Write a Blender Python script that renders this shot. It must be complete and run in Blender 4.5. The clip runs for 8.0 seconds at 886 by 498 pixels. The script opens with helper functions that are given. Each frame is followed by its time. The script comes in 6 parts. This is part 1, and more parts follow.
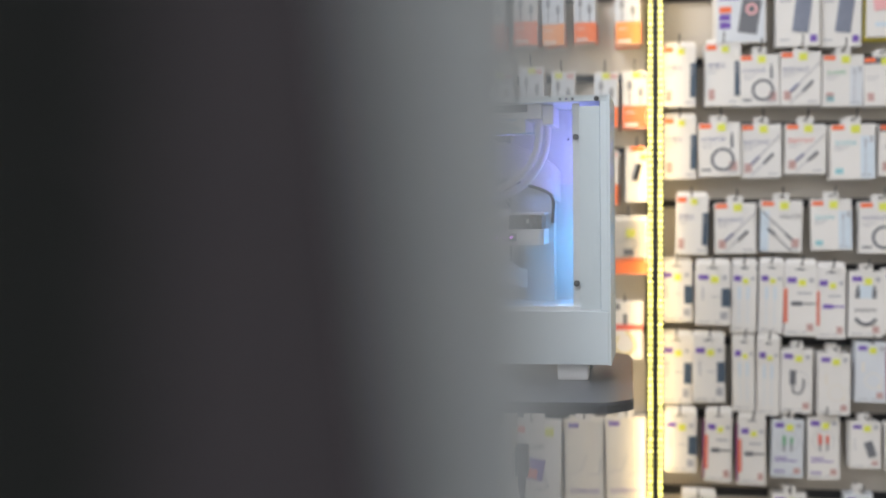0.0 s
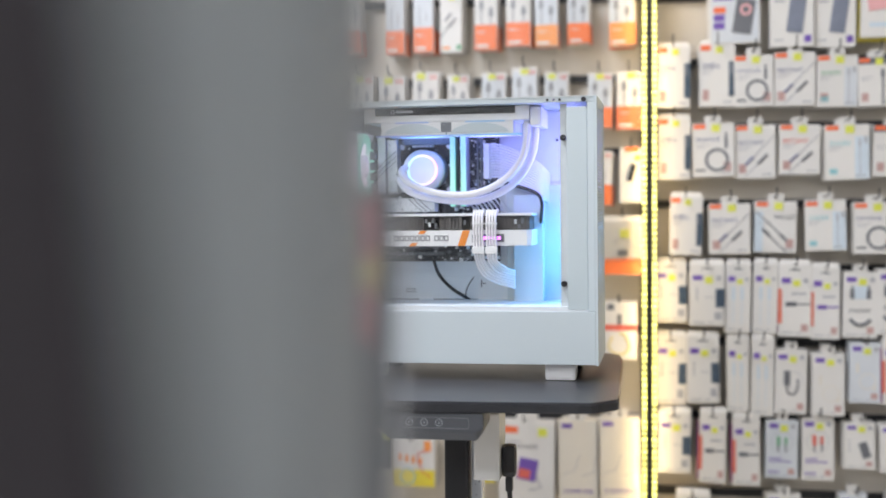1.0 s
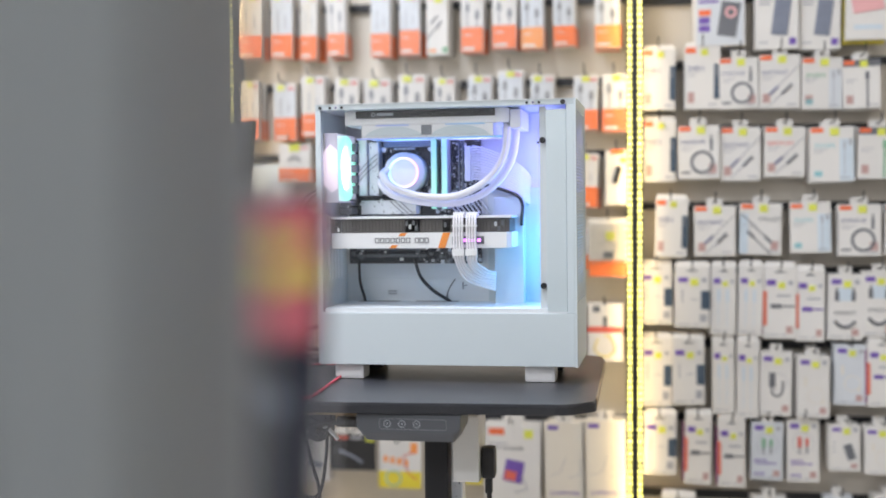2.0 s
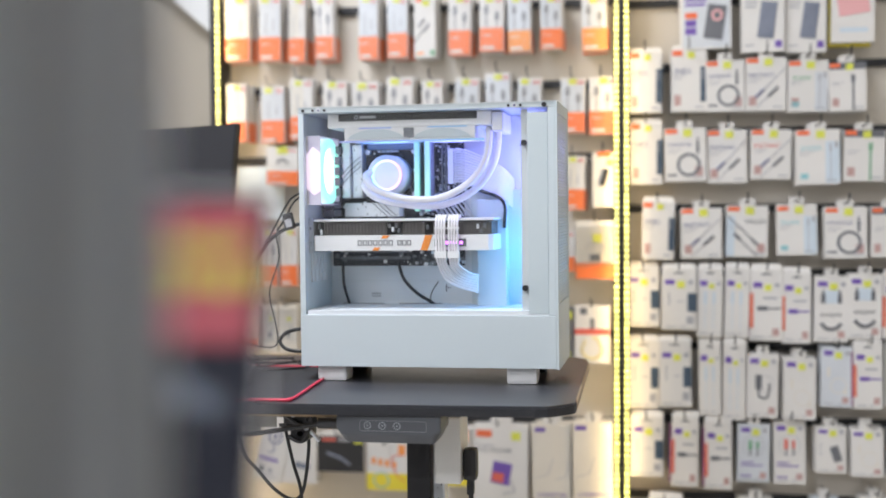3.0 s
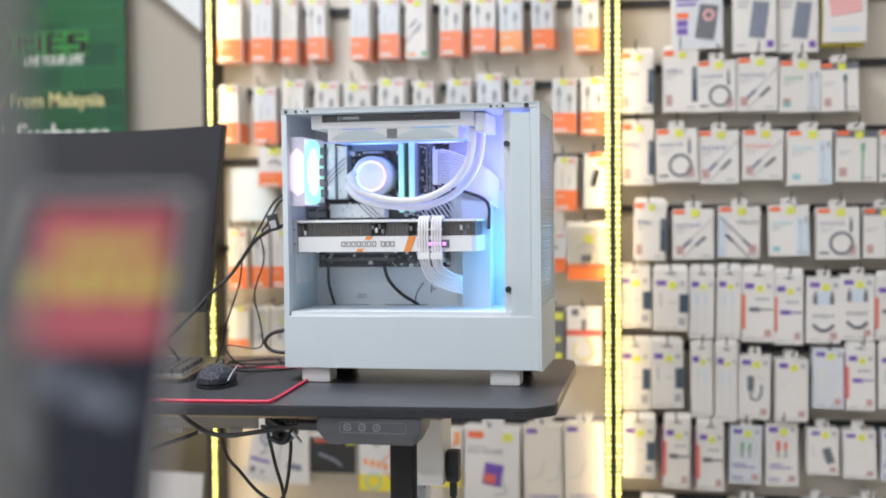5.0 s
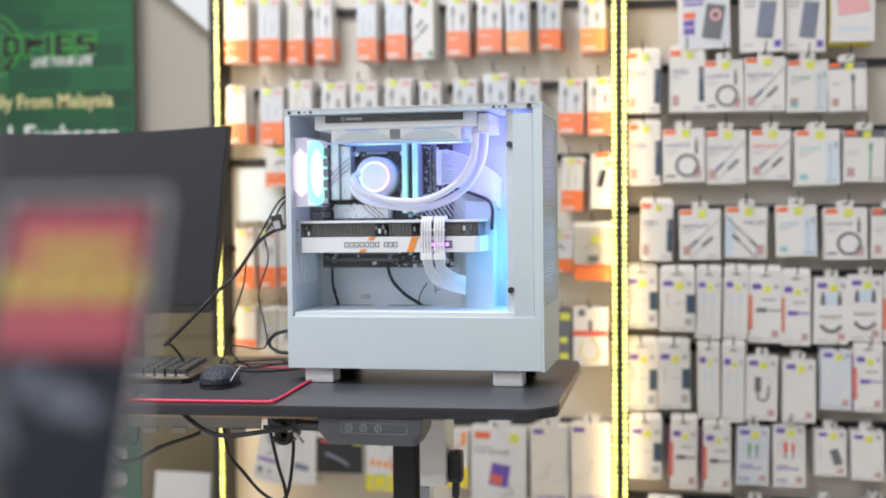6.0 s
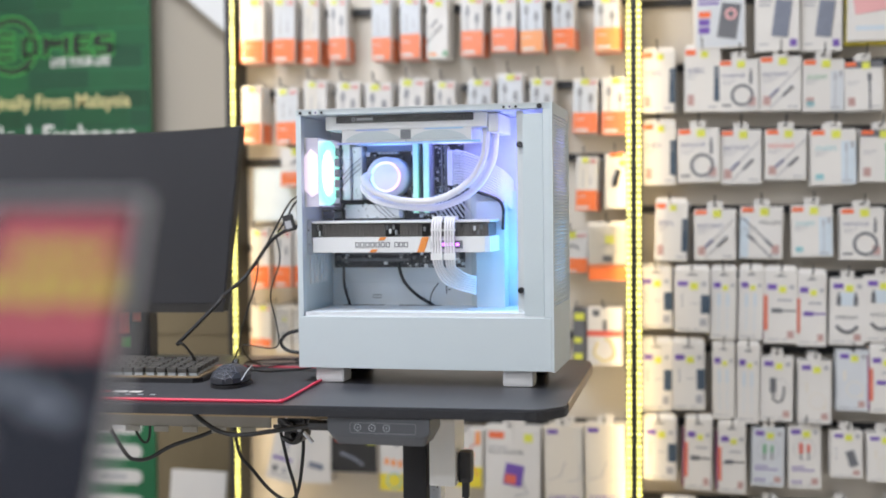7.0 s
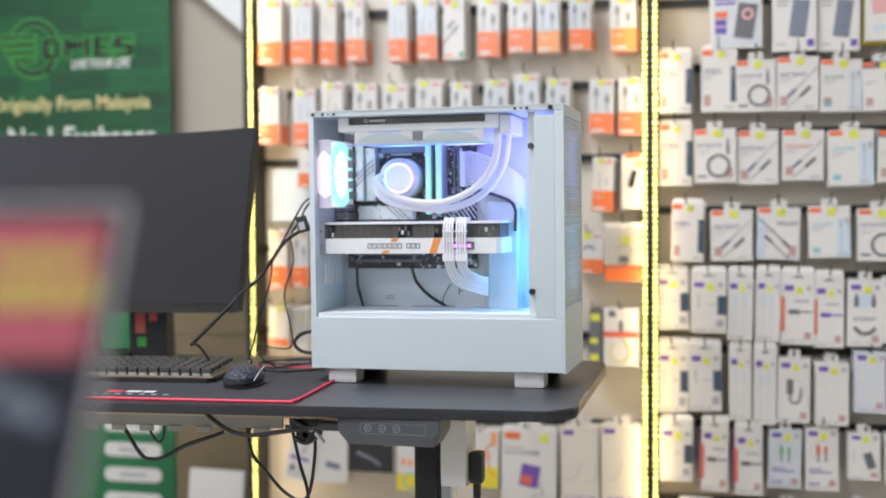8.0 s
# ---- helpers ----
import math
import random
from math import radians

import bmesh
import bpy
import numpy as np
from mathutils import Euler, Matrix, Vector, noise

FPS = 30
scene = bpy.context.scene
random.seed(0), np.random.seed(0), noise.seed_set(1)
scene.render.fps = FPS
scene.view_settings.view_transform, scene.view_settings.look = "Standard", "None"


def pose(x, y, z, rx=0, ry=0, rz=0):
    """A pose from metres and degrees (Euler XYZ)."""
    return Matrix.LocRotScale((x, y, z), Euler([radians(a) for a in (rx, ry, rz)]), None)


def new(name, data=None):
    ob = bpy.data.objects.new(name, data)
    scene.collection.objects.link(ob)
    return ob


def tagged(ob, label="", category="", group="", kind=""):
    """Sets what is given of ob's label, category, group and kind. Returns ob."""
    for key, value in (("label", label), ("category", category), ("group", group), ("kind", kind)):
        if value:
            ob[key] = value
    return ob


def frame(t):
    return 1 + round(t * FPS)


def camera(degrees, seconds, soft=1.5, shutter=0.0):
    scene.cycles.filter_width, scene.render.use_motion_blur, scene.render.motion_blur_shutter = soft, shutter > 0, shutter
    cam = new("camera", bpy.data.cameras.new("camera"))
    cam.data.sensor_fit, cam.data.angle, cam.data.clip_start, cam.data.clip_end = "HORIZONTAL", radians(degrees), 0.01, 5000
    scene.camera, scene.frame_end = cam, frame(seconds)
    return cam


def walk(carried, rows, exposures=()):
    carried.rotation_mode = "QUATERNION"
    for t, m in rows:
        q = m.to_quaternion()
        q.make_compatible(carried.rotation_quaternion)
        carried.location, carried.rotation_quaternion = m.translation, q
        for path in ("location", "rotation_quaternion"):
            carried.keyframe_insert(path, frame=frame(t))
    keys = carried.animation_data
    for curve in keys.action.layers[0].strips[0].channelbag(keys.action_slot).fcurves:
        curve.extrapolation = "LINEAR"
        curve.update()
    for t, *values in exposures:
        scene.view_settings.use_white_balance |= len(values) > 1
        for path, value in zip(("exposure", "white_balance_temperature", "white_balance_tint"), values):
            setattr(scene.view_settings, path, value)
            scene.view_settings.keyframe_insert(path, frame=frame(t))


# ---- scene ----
cam = camera(40.0, 8.0, soft=1.7)
cam.data.dof.use_dof = True
cam.data.dof.focus_distance = 2.02
cam.data.dof.aperture_fstop = 1.75

# seconds, x, y, z, pitch, roll, yaw
PATH = [
    (0.0, -0.225, -0.020, 1.027, -2.15, 0.38, 9.83),
    (0.5, -0.205, -0.019, 1.027, -2.15, 0.38, 10.12),
    (1.0, -0.186, -0.018, 1.027, -2.13, 0.38, 10.34),
    (1.5, -0.168, -0.018, 1.027, -2.10, 0.38, 10.42),
    (2.0, -0.150, -0.017, 1.027, -2.03, 0.38, 10.39),
    (2.2, -0.143, -0.017, 1.027, -2.00, 0.38, 10.36),
    (3.0, -0.118, -0.017, 1.027, -1.92, 0.38, 10.42),
    (3.5, -0.1027, -0.0162, 1.0272, -1.901, 0.383, 10.577),
    (4.0, -0.0925, -0.0083, 1.0264, -1.886, 0.412, 10.646),
    (4.5, -0.0817, -0.0050, 1.0271, -1.893, 0.413, 10.761),
    (6.0, -0.0500, 0.0011, 1.0294, -1.910, 0.435, 11.699),
    (6.5, -0.0387, 0.0035, 1.0302, -1.928, 0.412, 12.228),
    (7.0, -0.0269, 0.0053, 1.0315, -1.957, 0.409, 12.832),
    (7.5, -0.0141, 0.0065, 1.0332, -1.959, 0.425, 13.430),
    (8.0, 0.0, 0.0067, 1.0349, -1.984, 0.422, 14.113),
]
walk(cam, [(t, pose(x, y, z, 90 + p, r, w)) for t, x, y, z, p, r, w in PATH])
scene.view_settings.exposure = 0.1

# ---------------------------------------------------------------- light
world = bpy.data.worlds.new("world")
scene.world = world
world.use_nodes = True
world.node_tree.nodes["Background"].inputs[0].default_value = (0.9, 0.95, 1.0, 1)
world.node_tree.nodes["Background"].inputs[1].default_value = 0.15


def area(name, m, sx, sy, watts, color):
    data = bpy.data.lights.new(name, "AREA")
    data.shape, data.size, data.size_y, data.energy, data.color = "RECTANGLE", sx, sy, watts, color
    ob = new(name, data)
    ob.matrix_world = m
    return ob


WALL = 2.953       # face of the display boards
CEIL = 2.75
DAY = (0.885, 0.93, 1.05)
LAMPS = ((-1.3, 1.55, 40), (0.5, 1.45, 1.5), (-1.6, -0.4, 30), (0.5, -0.4, 1.5), (-2.2, -2.3, 68), (0.5, -2.3, 2))
for lx, ly, watts in LAMPS:
    area("ceiling_lamp", pose(lx, ly, CEIL - 0.03, 0, 0, 0), 1.1, 0.35, watts, DAY)

# ---------------------------------------------------------------- materials


def shader(name, color, rough=0.5, metal=0.0, vary=0.08, scale=8.0, bump=0.0, fine=180.0, coat=0.0, alpha=1.0):
    m = bpy.data.materials.new(name)
    m.use_nodes = True
    nt = m.node_tree
    b = nt.nodes["Principled BSDF"]
    co = nt.nodes.new("ShaderNodeTexCoord")
    n1 = nt.nodes.new("ShaderNodeTexNoise")
    n1.inputs["Scale"].default_value, n1.inputs["Detail"].default_value = scale, 5.0
    n2 = nt.nodes.new("ShaderNodeTexNoise")
    n2.inputs["Scale"].default_value, n2.inputs["Detail"].default_value = fine, 3.0
    nt.links.new(co.outputs["Object"], n1.inputs["Vector"])
    nt.links.new(co.outputs["Object"], n2.inputs["Vector"])
    mix = nt.nodes.new("ShaderNodeMix")
    mix.data_type = "RGBA"
    mix.inputs["A"].default_value = (*[c * (1 - vary) for c in color], 1)
    mix.inputs["B"].default_value = (*[min(1, c * (1 + vary)) for c in color], 1)
    nt.links.new(n1.outputs["Fac"], mix.inputs["Factor"])
    nt.links.new(mix.outputs["Result"], b.inputs["Base Color"])
    rr = nt.nodes.new("ShaderNodeMapRange")
    rr.inputs["To Min"].default_value, rr.inputs["To Max"].default_value = max(0.02, rough - 0.08), min(1, rough + 0.08)
    nt.links.new(n2.outputs["Fac"], rr.inputs["Value"])
    nt.links.new(rr.outputs["Result"], b.inputs["Roughness"])
    b.inputs["Metallic"].default_value = metal
    b.inputs["Coat Weight"].default_value = coat
    if bump:
        bp = nt.nodes.new("ShaderNodeBump")
        bp.inputs["Strength"].default_value, bp.inputs["Distance"].default_value = bump, 0.001
        nt.links.new(n2.outputs["Fac"], bp.inputs["Height"])
        nt.links.new(bp.outputs["Normal"], b.inputs["Normal"])
    return m


def glow(name, color, strength, base=0.8):
    m = bpy.data.materials.new(name)
    m.use_nodes = True
    b = m.node_tree.nodes["Principled BSDF"]
    b.inputs["Base Color"].default_value = (base, base, base, 1)
    b.inputs["Emission Color"].default_value = (*color, 1)
    b.inputs["Emission Strength"].default_value = strength
    return m


def clear(name, tint=(1, 1, 1), gloss=0.05, rough=0.03):
    m = bpy.data.materials.new(name)
    m.use_nodes = True
    nt = m.node_tree
    nt.nodes.remove(nt.nodes["Principled BSDF"])
    tr, gl, mx = nt.nodes.new("ShaderNodeBsdfTransparent"), nt.nodes.new("ShaderNodeBsdfGlossy"), nt.nodes.new("ShaderNodeMixShader")
    tr.inputs[0].default_value = (*tint, 1)
    gl.inputs["Roughness"].default_value = rough
    mx.inputs[0].default_value = gloss
    nt.links.new(tr.outputs[0], mx.inputs[1])
    nt.links.new(gl.outputs[0], mx.inputs[2])
    nt.links.new(mx.outputs[0], nt.nodes["Material Output"].inputs[0])
    return m


def ramped(name, low, high, strength, axis=2, span=(0, 1), base=0.8):
    """A lit plastic whose colour changes along one object axis."""
    m = glow(name, low, strength, base)
    nt = m.node_tree
    co, sep, mr, mix = (nt.nodes.new("ShaderNode" + k) for k in ("TexCoord", "SeparateXYZ", "MapRange", "Mix"))
    mix.data_type = "RGBA"
    nt.links.new(co.outputs["Object"], sep.inputs[0])
    nt.links.new(sep.outputs[axis], mr.inputs["Value"])
    mr.inputs["From Min"].default_value, mr.inputs["From Max"].default_value = span
    mix.inputs["A"].default_value, mix.inputs["B"].default_value = (*low, 1), (*high, 1)
    nt.links.new(mr.outputs["Result"], mix.inputs["Factor"])
    nt.links.new(mix.outputs["Result"], nt.nodes["Principled BSDF"].inputs["Emission Color"])
    return m


M = {
    "card": shader("white_card", (0.745, 0.72, 0.68), 0.42, vary=0.05, scale=14, bump=0.08),
    "cream": shader("cream_card", (0.74, 0.69, 0.6), 0.5, vary=0.06, scale=14, bump=0.08),
    "greycard": shader("grey_print", (0.64, 0.665, 0.69), 0.4, vary=0.08, scale=20),
    "orange": shader("orange_print", (0.9, 0.205, 0.055), 0.38, vary=0.1, scale=16),
    "amber": shader("amber_print", (0.9, 0.33, 0.08), 0.38, vary=0.1, scale=16),
    "logo": shader("red_orange_print", (0.85, 0.17, 0.06), 0.45),
    "lime": shader("lime_sticker", (0.72, 0.74, 0.1), 0.5, vary=0.06),
    "ink": shader("dark_ink", (0.15, 0.155, 0.17), 0.5, vary=0.2),
    "blueink": shader("blue_ink", (0.15, 0.16, 0.28), 0.5, vary=0.2),
    "greyink": shader("grey_ink", (0.42, 0.42, 0.44), 0.5, vary=0.15),
    "greenink": shader("green_ink", (0.2, 0.42, 0.25), 0.5, vary=0.15),
    "tealink": shader("teal_ink", (0.28, 0.55, 0.58), 0.5, vary=0.15),
    "redink": shader("red_ink", (0.7, 0.14, 0.1), 0.5, vary=0.15),
    "purple": shader("purple_ink", (0.17, 0.09, 0.4), 0.45, vary=0.12),
    "code": shader("code_print", (0.52, 0.33, 0.3), 0.55, vary=0.35, scale=300),
    "phone": shader("phone_print", (0.06, 0.09, 0.13), 0.3, vary=0.35, scale=60),
    "magenta": shader("magenta_print", (0.26, 0.05, 0.2), 0.4, vary=0.2, scale=40),
    "pink": shader("pink_print", (0.8, 0.42, 0.42), 0.45, vary=0.08),
    "yellow": shader("yellow_print", (0.82, 0.68, 0.05), 0.45, vary=0.1),
    "coral": shader("coral_print", (0.72, 0.2, 0.13), 0.42, vary=0.2, scale=60),
    "midink": shader("soft_grey_ink", (0.26, 0.26, 0.275), 0.5, vary=0.2, scale=60),
    "bank": shader("power_bank_print", (0.2, 0.22, 0.28), 0.4, vary=0.2, scale=60),
    "steelblue": shader("pale_blue_print", (0.6, 0.68, 0.74), 0.4, vary=0.08, scale=30),
    "blister": clear("clear_blister", (0.96, 0.96, 0.96), 0.12, 0.12),
    "sleeve": clear("clear_sleeve_film", (0.995, 0.995, 0.995), 0.03, 0.2),
    "hook": shader("black_wire", (0.06, 0.058, 0.055), 0.4, 0.3),
    "board": shader("greige_board", (0.68, 0.625, 0.54), 0.4, vary=0.06, scale=3, bump=0.1),
    "boardlight": shader("cream_board", (0.68, 0.625, 0.535), 0.45, vary=0.06, scale=3, bump=0.1),
    "rail": shader("black_rail", (0.015, 0.015, 0.017), 0.5),
    "upright": shader("black_upright", (0.025, 0.024, 0.024), 0.45, vary=0.15),
    "led": glow("warm_led", (1.0, 0.9, 0.15), 3.2),
    "tape": shader("led_tape", (0.1, 0.09, 0.03), 0.5),
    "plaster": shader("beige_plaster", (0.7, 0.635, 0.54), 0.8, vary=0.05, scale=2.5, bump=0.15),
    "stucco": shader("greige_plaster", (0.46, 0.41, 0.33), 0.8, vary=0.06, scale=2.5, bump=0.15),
    "white": shader("white_paint", (0.8, 0.8, 0.78), 0.7, vary=0.03, scale=2, bump=0.1),
    "floor": shader("grey_floor_tile", (0.72, 0.7, 0.67), 0.25, vary=0.08, scale=3),
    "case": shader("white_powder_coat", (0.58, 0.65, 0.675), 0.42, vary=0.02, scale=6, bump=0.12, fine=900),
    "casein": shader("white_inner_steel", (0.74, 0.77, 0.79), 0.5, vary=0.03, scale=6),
    "casegrey": shader("light_grey_steel", (0.6, 0.63, 0.63), 0.5, vary=0.04),
    "glass": clear("side_glass", (0.98, 0.985, 0.985), 0.014, 0.01),
    "pcb": shader("black_circuit_board", (0.016, 0.018, 0.026), 0.6, vary=0.5, scale=90, bump=0.3),
    "chip": shader("chip_grey", (0.16, 0.17, 0.19), 0.4, 0.3, vary=0.4, scale=60),
    "silver": shader("brushed_aluminium", (0.62, 0.64, 0.67), 0.3, 0.7, vary=0.08, scale=30),
    "sink": shader("dark_heatsink", (0.11, 0.1, 0.095), 0.45, 0.6, vary=0.2, scale=50),
    "whiteplastic": shader("white_plastic", (0.82, 0.82, 0.82), 0.35, vary=0.02, scale=8),
    "tube": shader("white_sleeved_tube", (0.84, 0.82, 0.84), 0.5, vary=0.03, scale=40, bump=0.3, fine=1500),
    "blackplastic": shader("black_plastic", (0.018, 0.018, 0.02), 0.42, vary=0.15, scale=20),
    "rubber": shader("black_cable_rubber", (0.012, 0.012, 0.013), 0.5, vary=0.1),
    "fan_l": ramped("fan_glow_blades", (1.0, 0.75, 0.97), (0.85, 0.85, 1.0), 1.1, 2, (-0.05, 0.05)),
    "fan_r": ramped("fan_glow_ring", (0.95, 0.75, 1.0), (0.3, 1.0, 0.8), 0.95, 0, (0.012, 0.034), 0.5),
    "fan_top": ramped("fan_glow_top", (0.32, 0.36, 1.0), (0.12, 0.6, 1.0), 0.55, 0, (0.05, 0.32), 0.25),
    "fan_side": glow("fan_glow_side", (0.62, 0.5, 1.0), 0.22, 0.6),
    "fan_core": glow("fan_glow_core", (1.0, 0.76, 0.98), 0.66, 0.6),
    "fan_ring": ramped("fan_glow_ring_top", (0.04, 0.3, 1.0), (0.3, 0.26, 1.0), 4.6, 0, (0.05, 0.32), 0.3),
    "fan_in_top": glow("fan_glow_violet", (0.3, 0.29, 1.0), 12.0),
    "fan_in_low": glow("fan_glow_azure", (0.1, 0.48, 1.0), 11.0),
    "pumpring": ramped("pump_glow_ring", (1.0, 0.2, 0.4), (0.2, 0.8, 1.0), 1.5, 0, (0.03, -0.03)),
    "pumpface": ramped("pump_glow_face", (0.55, 0.4, 1.0), (0.35, 0.6, 1.0), 0.3, 2, (-0.03, 0.03)),
    "ram": ramped("memory_glow", (0.14, 0.95, 0.5), (0.08, 0.6, 0.66), 0.55, 2, (0.33, 0.42), 0.6),
    "ramdark": shader("memory_silver", (0.5, 0.52, 0.6), 0.35, 0.3),
    "gpulogo": glow("card_logo_glow", (0.7, 0.08, 1.0), 3.0),
    "gpuorange": shader("card_orange", (0.85, 0.27, 0.03), 0.4),
    "desk": shader("charcoal_desk_laminate", (0.05, 0.052, 0.06), 0.32, vary=0.15, scale=12, bump=0.25, fine=600),
    "edge": shader("black_edge_band", (0.022, 0.023, 0.027), 0.5, vary=0.5, scale=220),
    "weave": shader("carbon_weave", (0.05, 0.051, 0.057), 0.35, vary=0.3, scale=90),
    "wood": shader("raw_board_edge", (0.5, 0.38, 0.24), 0.6, vary=0.1, scale=30),
    "pad": shader("black_cloth_pad", (0.03, 0.031, 0.036), 0.8, vary=0.15, scale=30, bump=0.4, fine=1400),
    "padred": shader("red_stitched_edge", (0.72, 0.05, 0.1), 0.6, vary=0.1, scale=60),
    "screen": shader("matte_dark_screen", (0.02, 0.0205, 0.024), 0.5, vary=0.05),
    "bezel": shader("black_bezel", (0.012, 0.012, 0.013), 0.35),
    # black keycaps, warmed in colour for the warm light they reflect
    "key": shader("warm_lit_keycap", (0.055, 0.051, 0.045), 0.5, vary=0.2, scale=60),
    "keyside": shader("backlit_key_base", (0.42, 0.46, 0.48), 0.45),
    "keytan": shader("tan_reflection_plate", (0.33, 0.24, 0.14), 0.4, 0.4),
    "mouse": shader("dark_mouse_shell", (0.035, 0.038, 0.048), 0.5, vary=0.3, scale=60),
    "webline": shader("pale_web_print", (0.13, 0.14, 0.17), 0.5),
    "ctlline": shader("dim_print", (0.24, 0.25, 0.27), 0.4),
    "line": shader("pale_print", (0.42, 0.44, 0.47), 0.4),
    "green": shader("green_banner_vinyl", (0.012, 0.15, 0.055), 0.5, vary=0.25, scale=5),
    "greendark": shader("dark_green_print", (0.004, 0.055, 0.022), 0.5, vary=0.2),
    "greenlit": shader("bright_green_print", (0.05, 0.36, 0.055), 0.5),
    "control": shader("grey_control_plastic", (0.085, 0.09, 0.1), 0.45, vary=0.1),
    "gold": shader("pale_gold_print", (0.7, 0.6, 0.28), 0.5),
    "redsign": shader("red_sign_print", (0.42, 0.088, 0.105), 0.85, vary=0.1, scale=20),
    "signyellow": shader("yellow_sign_print", (0.48, 0.38, 0.08), 0.85, vary=0.1),
    "signdark": shader("navy_sign_print", (0.024, 0.026, 0.034), 0.9, vary=0.4, scale=14),
    "signpale": shader("dim_blue_print", (0.13, 0.15, 0.18), 0.8, vary=0.4, scale=40),
    "acrylic": clear("clear_acrylic", (0.97, 0.97, 0.98), 0.003, 0.4),
    # dark tone holds the shade on the housing front; the counter shares it
    "standshade": shader("shaded_grey_plastic", (0.03, 0.027, 0.03), 0.7, vary=0.15, scale=6),
    "rim": shader("pale_acrylic_edge", (0.58, 0.58, 0.6), 0.7, vary=0.1, scale=30),
    "nearblack": shader("dull_near_black", (0.0095, 0.0105, 0.010), 0.8, vary=0.3, scale=12),
    # lighter tone holds the shop light that falls on the housing side
    "standlit": shader("lit_grey_plastic", (0.315, 0.355, 0.388), 0.5, vary=0.1, scale=8),
    "standnavy": shader("navy_grey_trim", (0.035, 0.035, 0.055), 0.5, vary=0.1),
    "standrear": shader("slate_grey_plastic", (0.235, 0.262, 0.3), 0.5, vary=0.1, scale=8),
    "kraft": shader("brown_cardboard", (0.2, 0.155, 0.085), 0.7, vary=0.1, scale=12),
    "socket": shader("white_power_strip", (0.72, 0.72, 0.7), 0.4),
    "tray": shader("grey_wire_tray", (0.3, 0.29, 0.26), 0.5, 0.2),
    "panel": glow("lamp_diffuser", (1.0, 0.97, 0.93), 3.0),
}
# diodes of uneven brightness
lt = M["led"].node_tree
oi, mr = lt.nodes.new("ShaderNodeObjectInfo"), lt.nodes.new("ShaderNodeMapRange")
mr.inputs["To Min"].default_value, mr.inputs["To Max"].default_value = 2.2, 6.0
lt.links.new(oi.outputs["Random"], mr.inputs["Value"])
lt.links.new(mr.outputs["Result"], lt.nodes["Principled BSDF"].inputs["Emission Strength"])
M["screen"].node_tree.nodes["Principled BSDF"].inputs["Specular IOR Level"].default_value = 0.3
M["nearblack"].node_tree.nodes["Principled BSDF"].inputs["Specular IOR Level"].default_value = 0.1
M["signdark"].node_tree.nodes["Principled BSDF"].inputs["Specular IOR Level"].default_value = 0.1
M["standshade"].node_tree.nodes["Principled BSDF"].inputs["Specular IOR Level"].default_value = 0.15   # matt, hardly any sheen

# ---------------------------------------------------------------- builders


def bm_box(bm, x0, x1, y0, y1, z0, z1, bevel=0.0):
    r = bmesh.ops.create_cube(bm, size=1.0)
    vs = r["verts"]
    for v in vs:
        v.co = Vector((x0 + (v.co.x + 0.5) * (x1 - x0), y0 + (v.co.y + 0.5) * (y1 - y0), z0 + (v.co.z + 0.5) * (z1 - z0)))
    if bevel:
        es = list({e for v in vs for e in v.link_edges})
        bmesh.ops.bevel(bm, geom=es, offset=bevel, segments=2, affect="EDGES", profile=0.7)
    return bm


def box(*a, **k):
    return bm_box(bmesh.new(), *a, **k)


def boxes(*rows):
    bm = bmesh.new()
    for r in rows:
        bm_box(bm, *r)
    return bm


def disc(bm, center, axis, r0, r1, depth, n=32, squash=1.0):
    """A ring (r0 > 0) or a solid disc along an axis, from center on by depth."""
    turn = Vector((0, 0, 1)).rotation_difference(Vector(axis)).to_matrix()
    loops = []
    for r, h in ((r1, 0), (r1, depth), (r0, depth), (r0, 0)):
        loops.append([bm.verts.new(Vector(center) + turn @ Vector((r * math.cos(2 * math.pi * i / n), squash * r * math.sin(2 * math.pi * i / n), h))) for i in range(n)] if r > 0 else None)
    o0, o1, i1, i0 = loops
    for i in range(n):
        j = (i + 1) % n
        bm.faces.new((o0[i], o0[j], o1[j], o1[i]))
        if i1:
            bm.faces.new((o1[i], o1[j], i1[j], i1[i]))
            bm.faces.new((i1[i], i1[j], i0[j], i0[i]))
            bm.faces.new((i0[i], i0[j], o0[j], o0[i]))
    if not i1:
        bm.faces.new(o1)
        bm.faces.new(o0[::-1])
    return bm


def smooth_path(points, steps=6):
    """Catmull-Rom through the points."""
    ps = [Vector(p) for p in points]
    ps = [2 * ps[0] - ps[1]] + ps + [2 * ps[-1] - ps[-2]]
    out = []
    for i in range(1, len(ps) - 2):
        for k in range(steps):
            t = k / steps
            a, b, c, d = ps[i - 1 : i + 3]
            out.append(0.5 * (2 * b + (c - a) * t + (2 * a - 5 * b + 4 * c - d) * t * t + (3 * b - a - 3 * c + d) * t ** 3))
    return out + [ps[-2]]


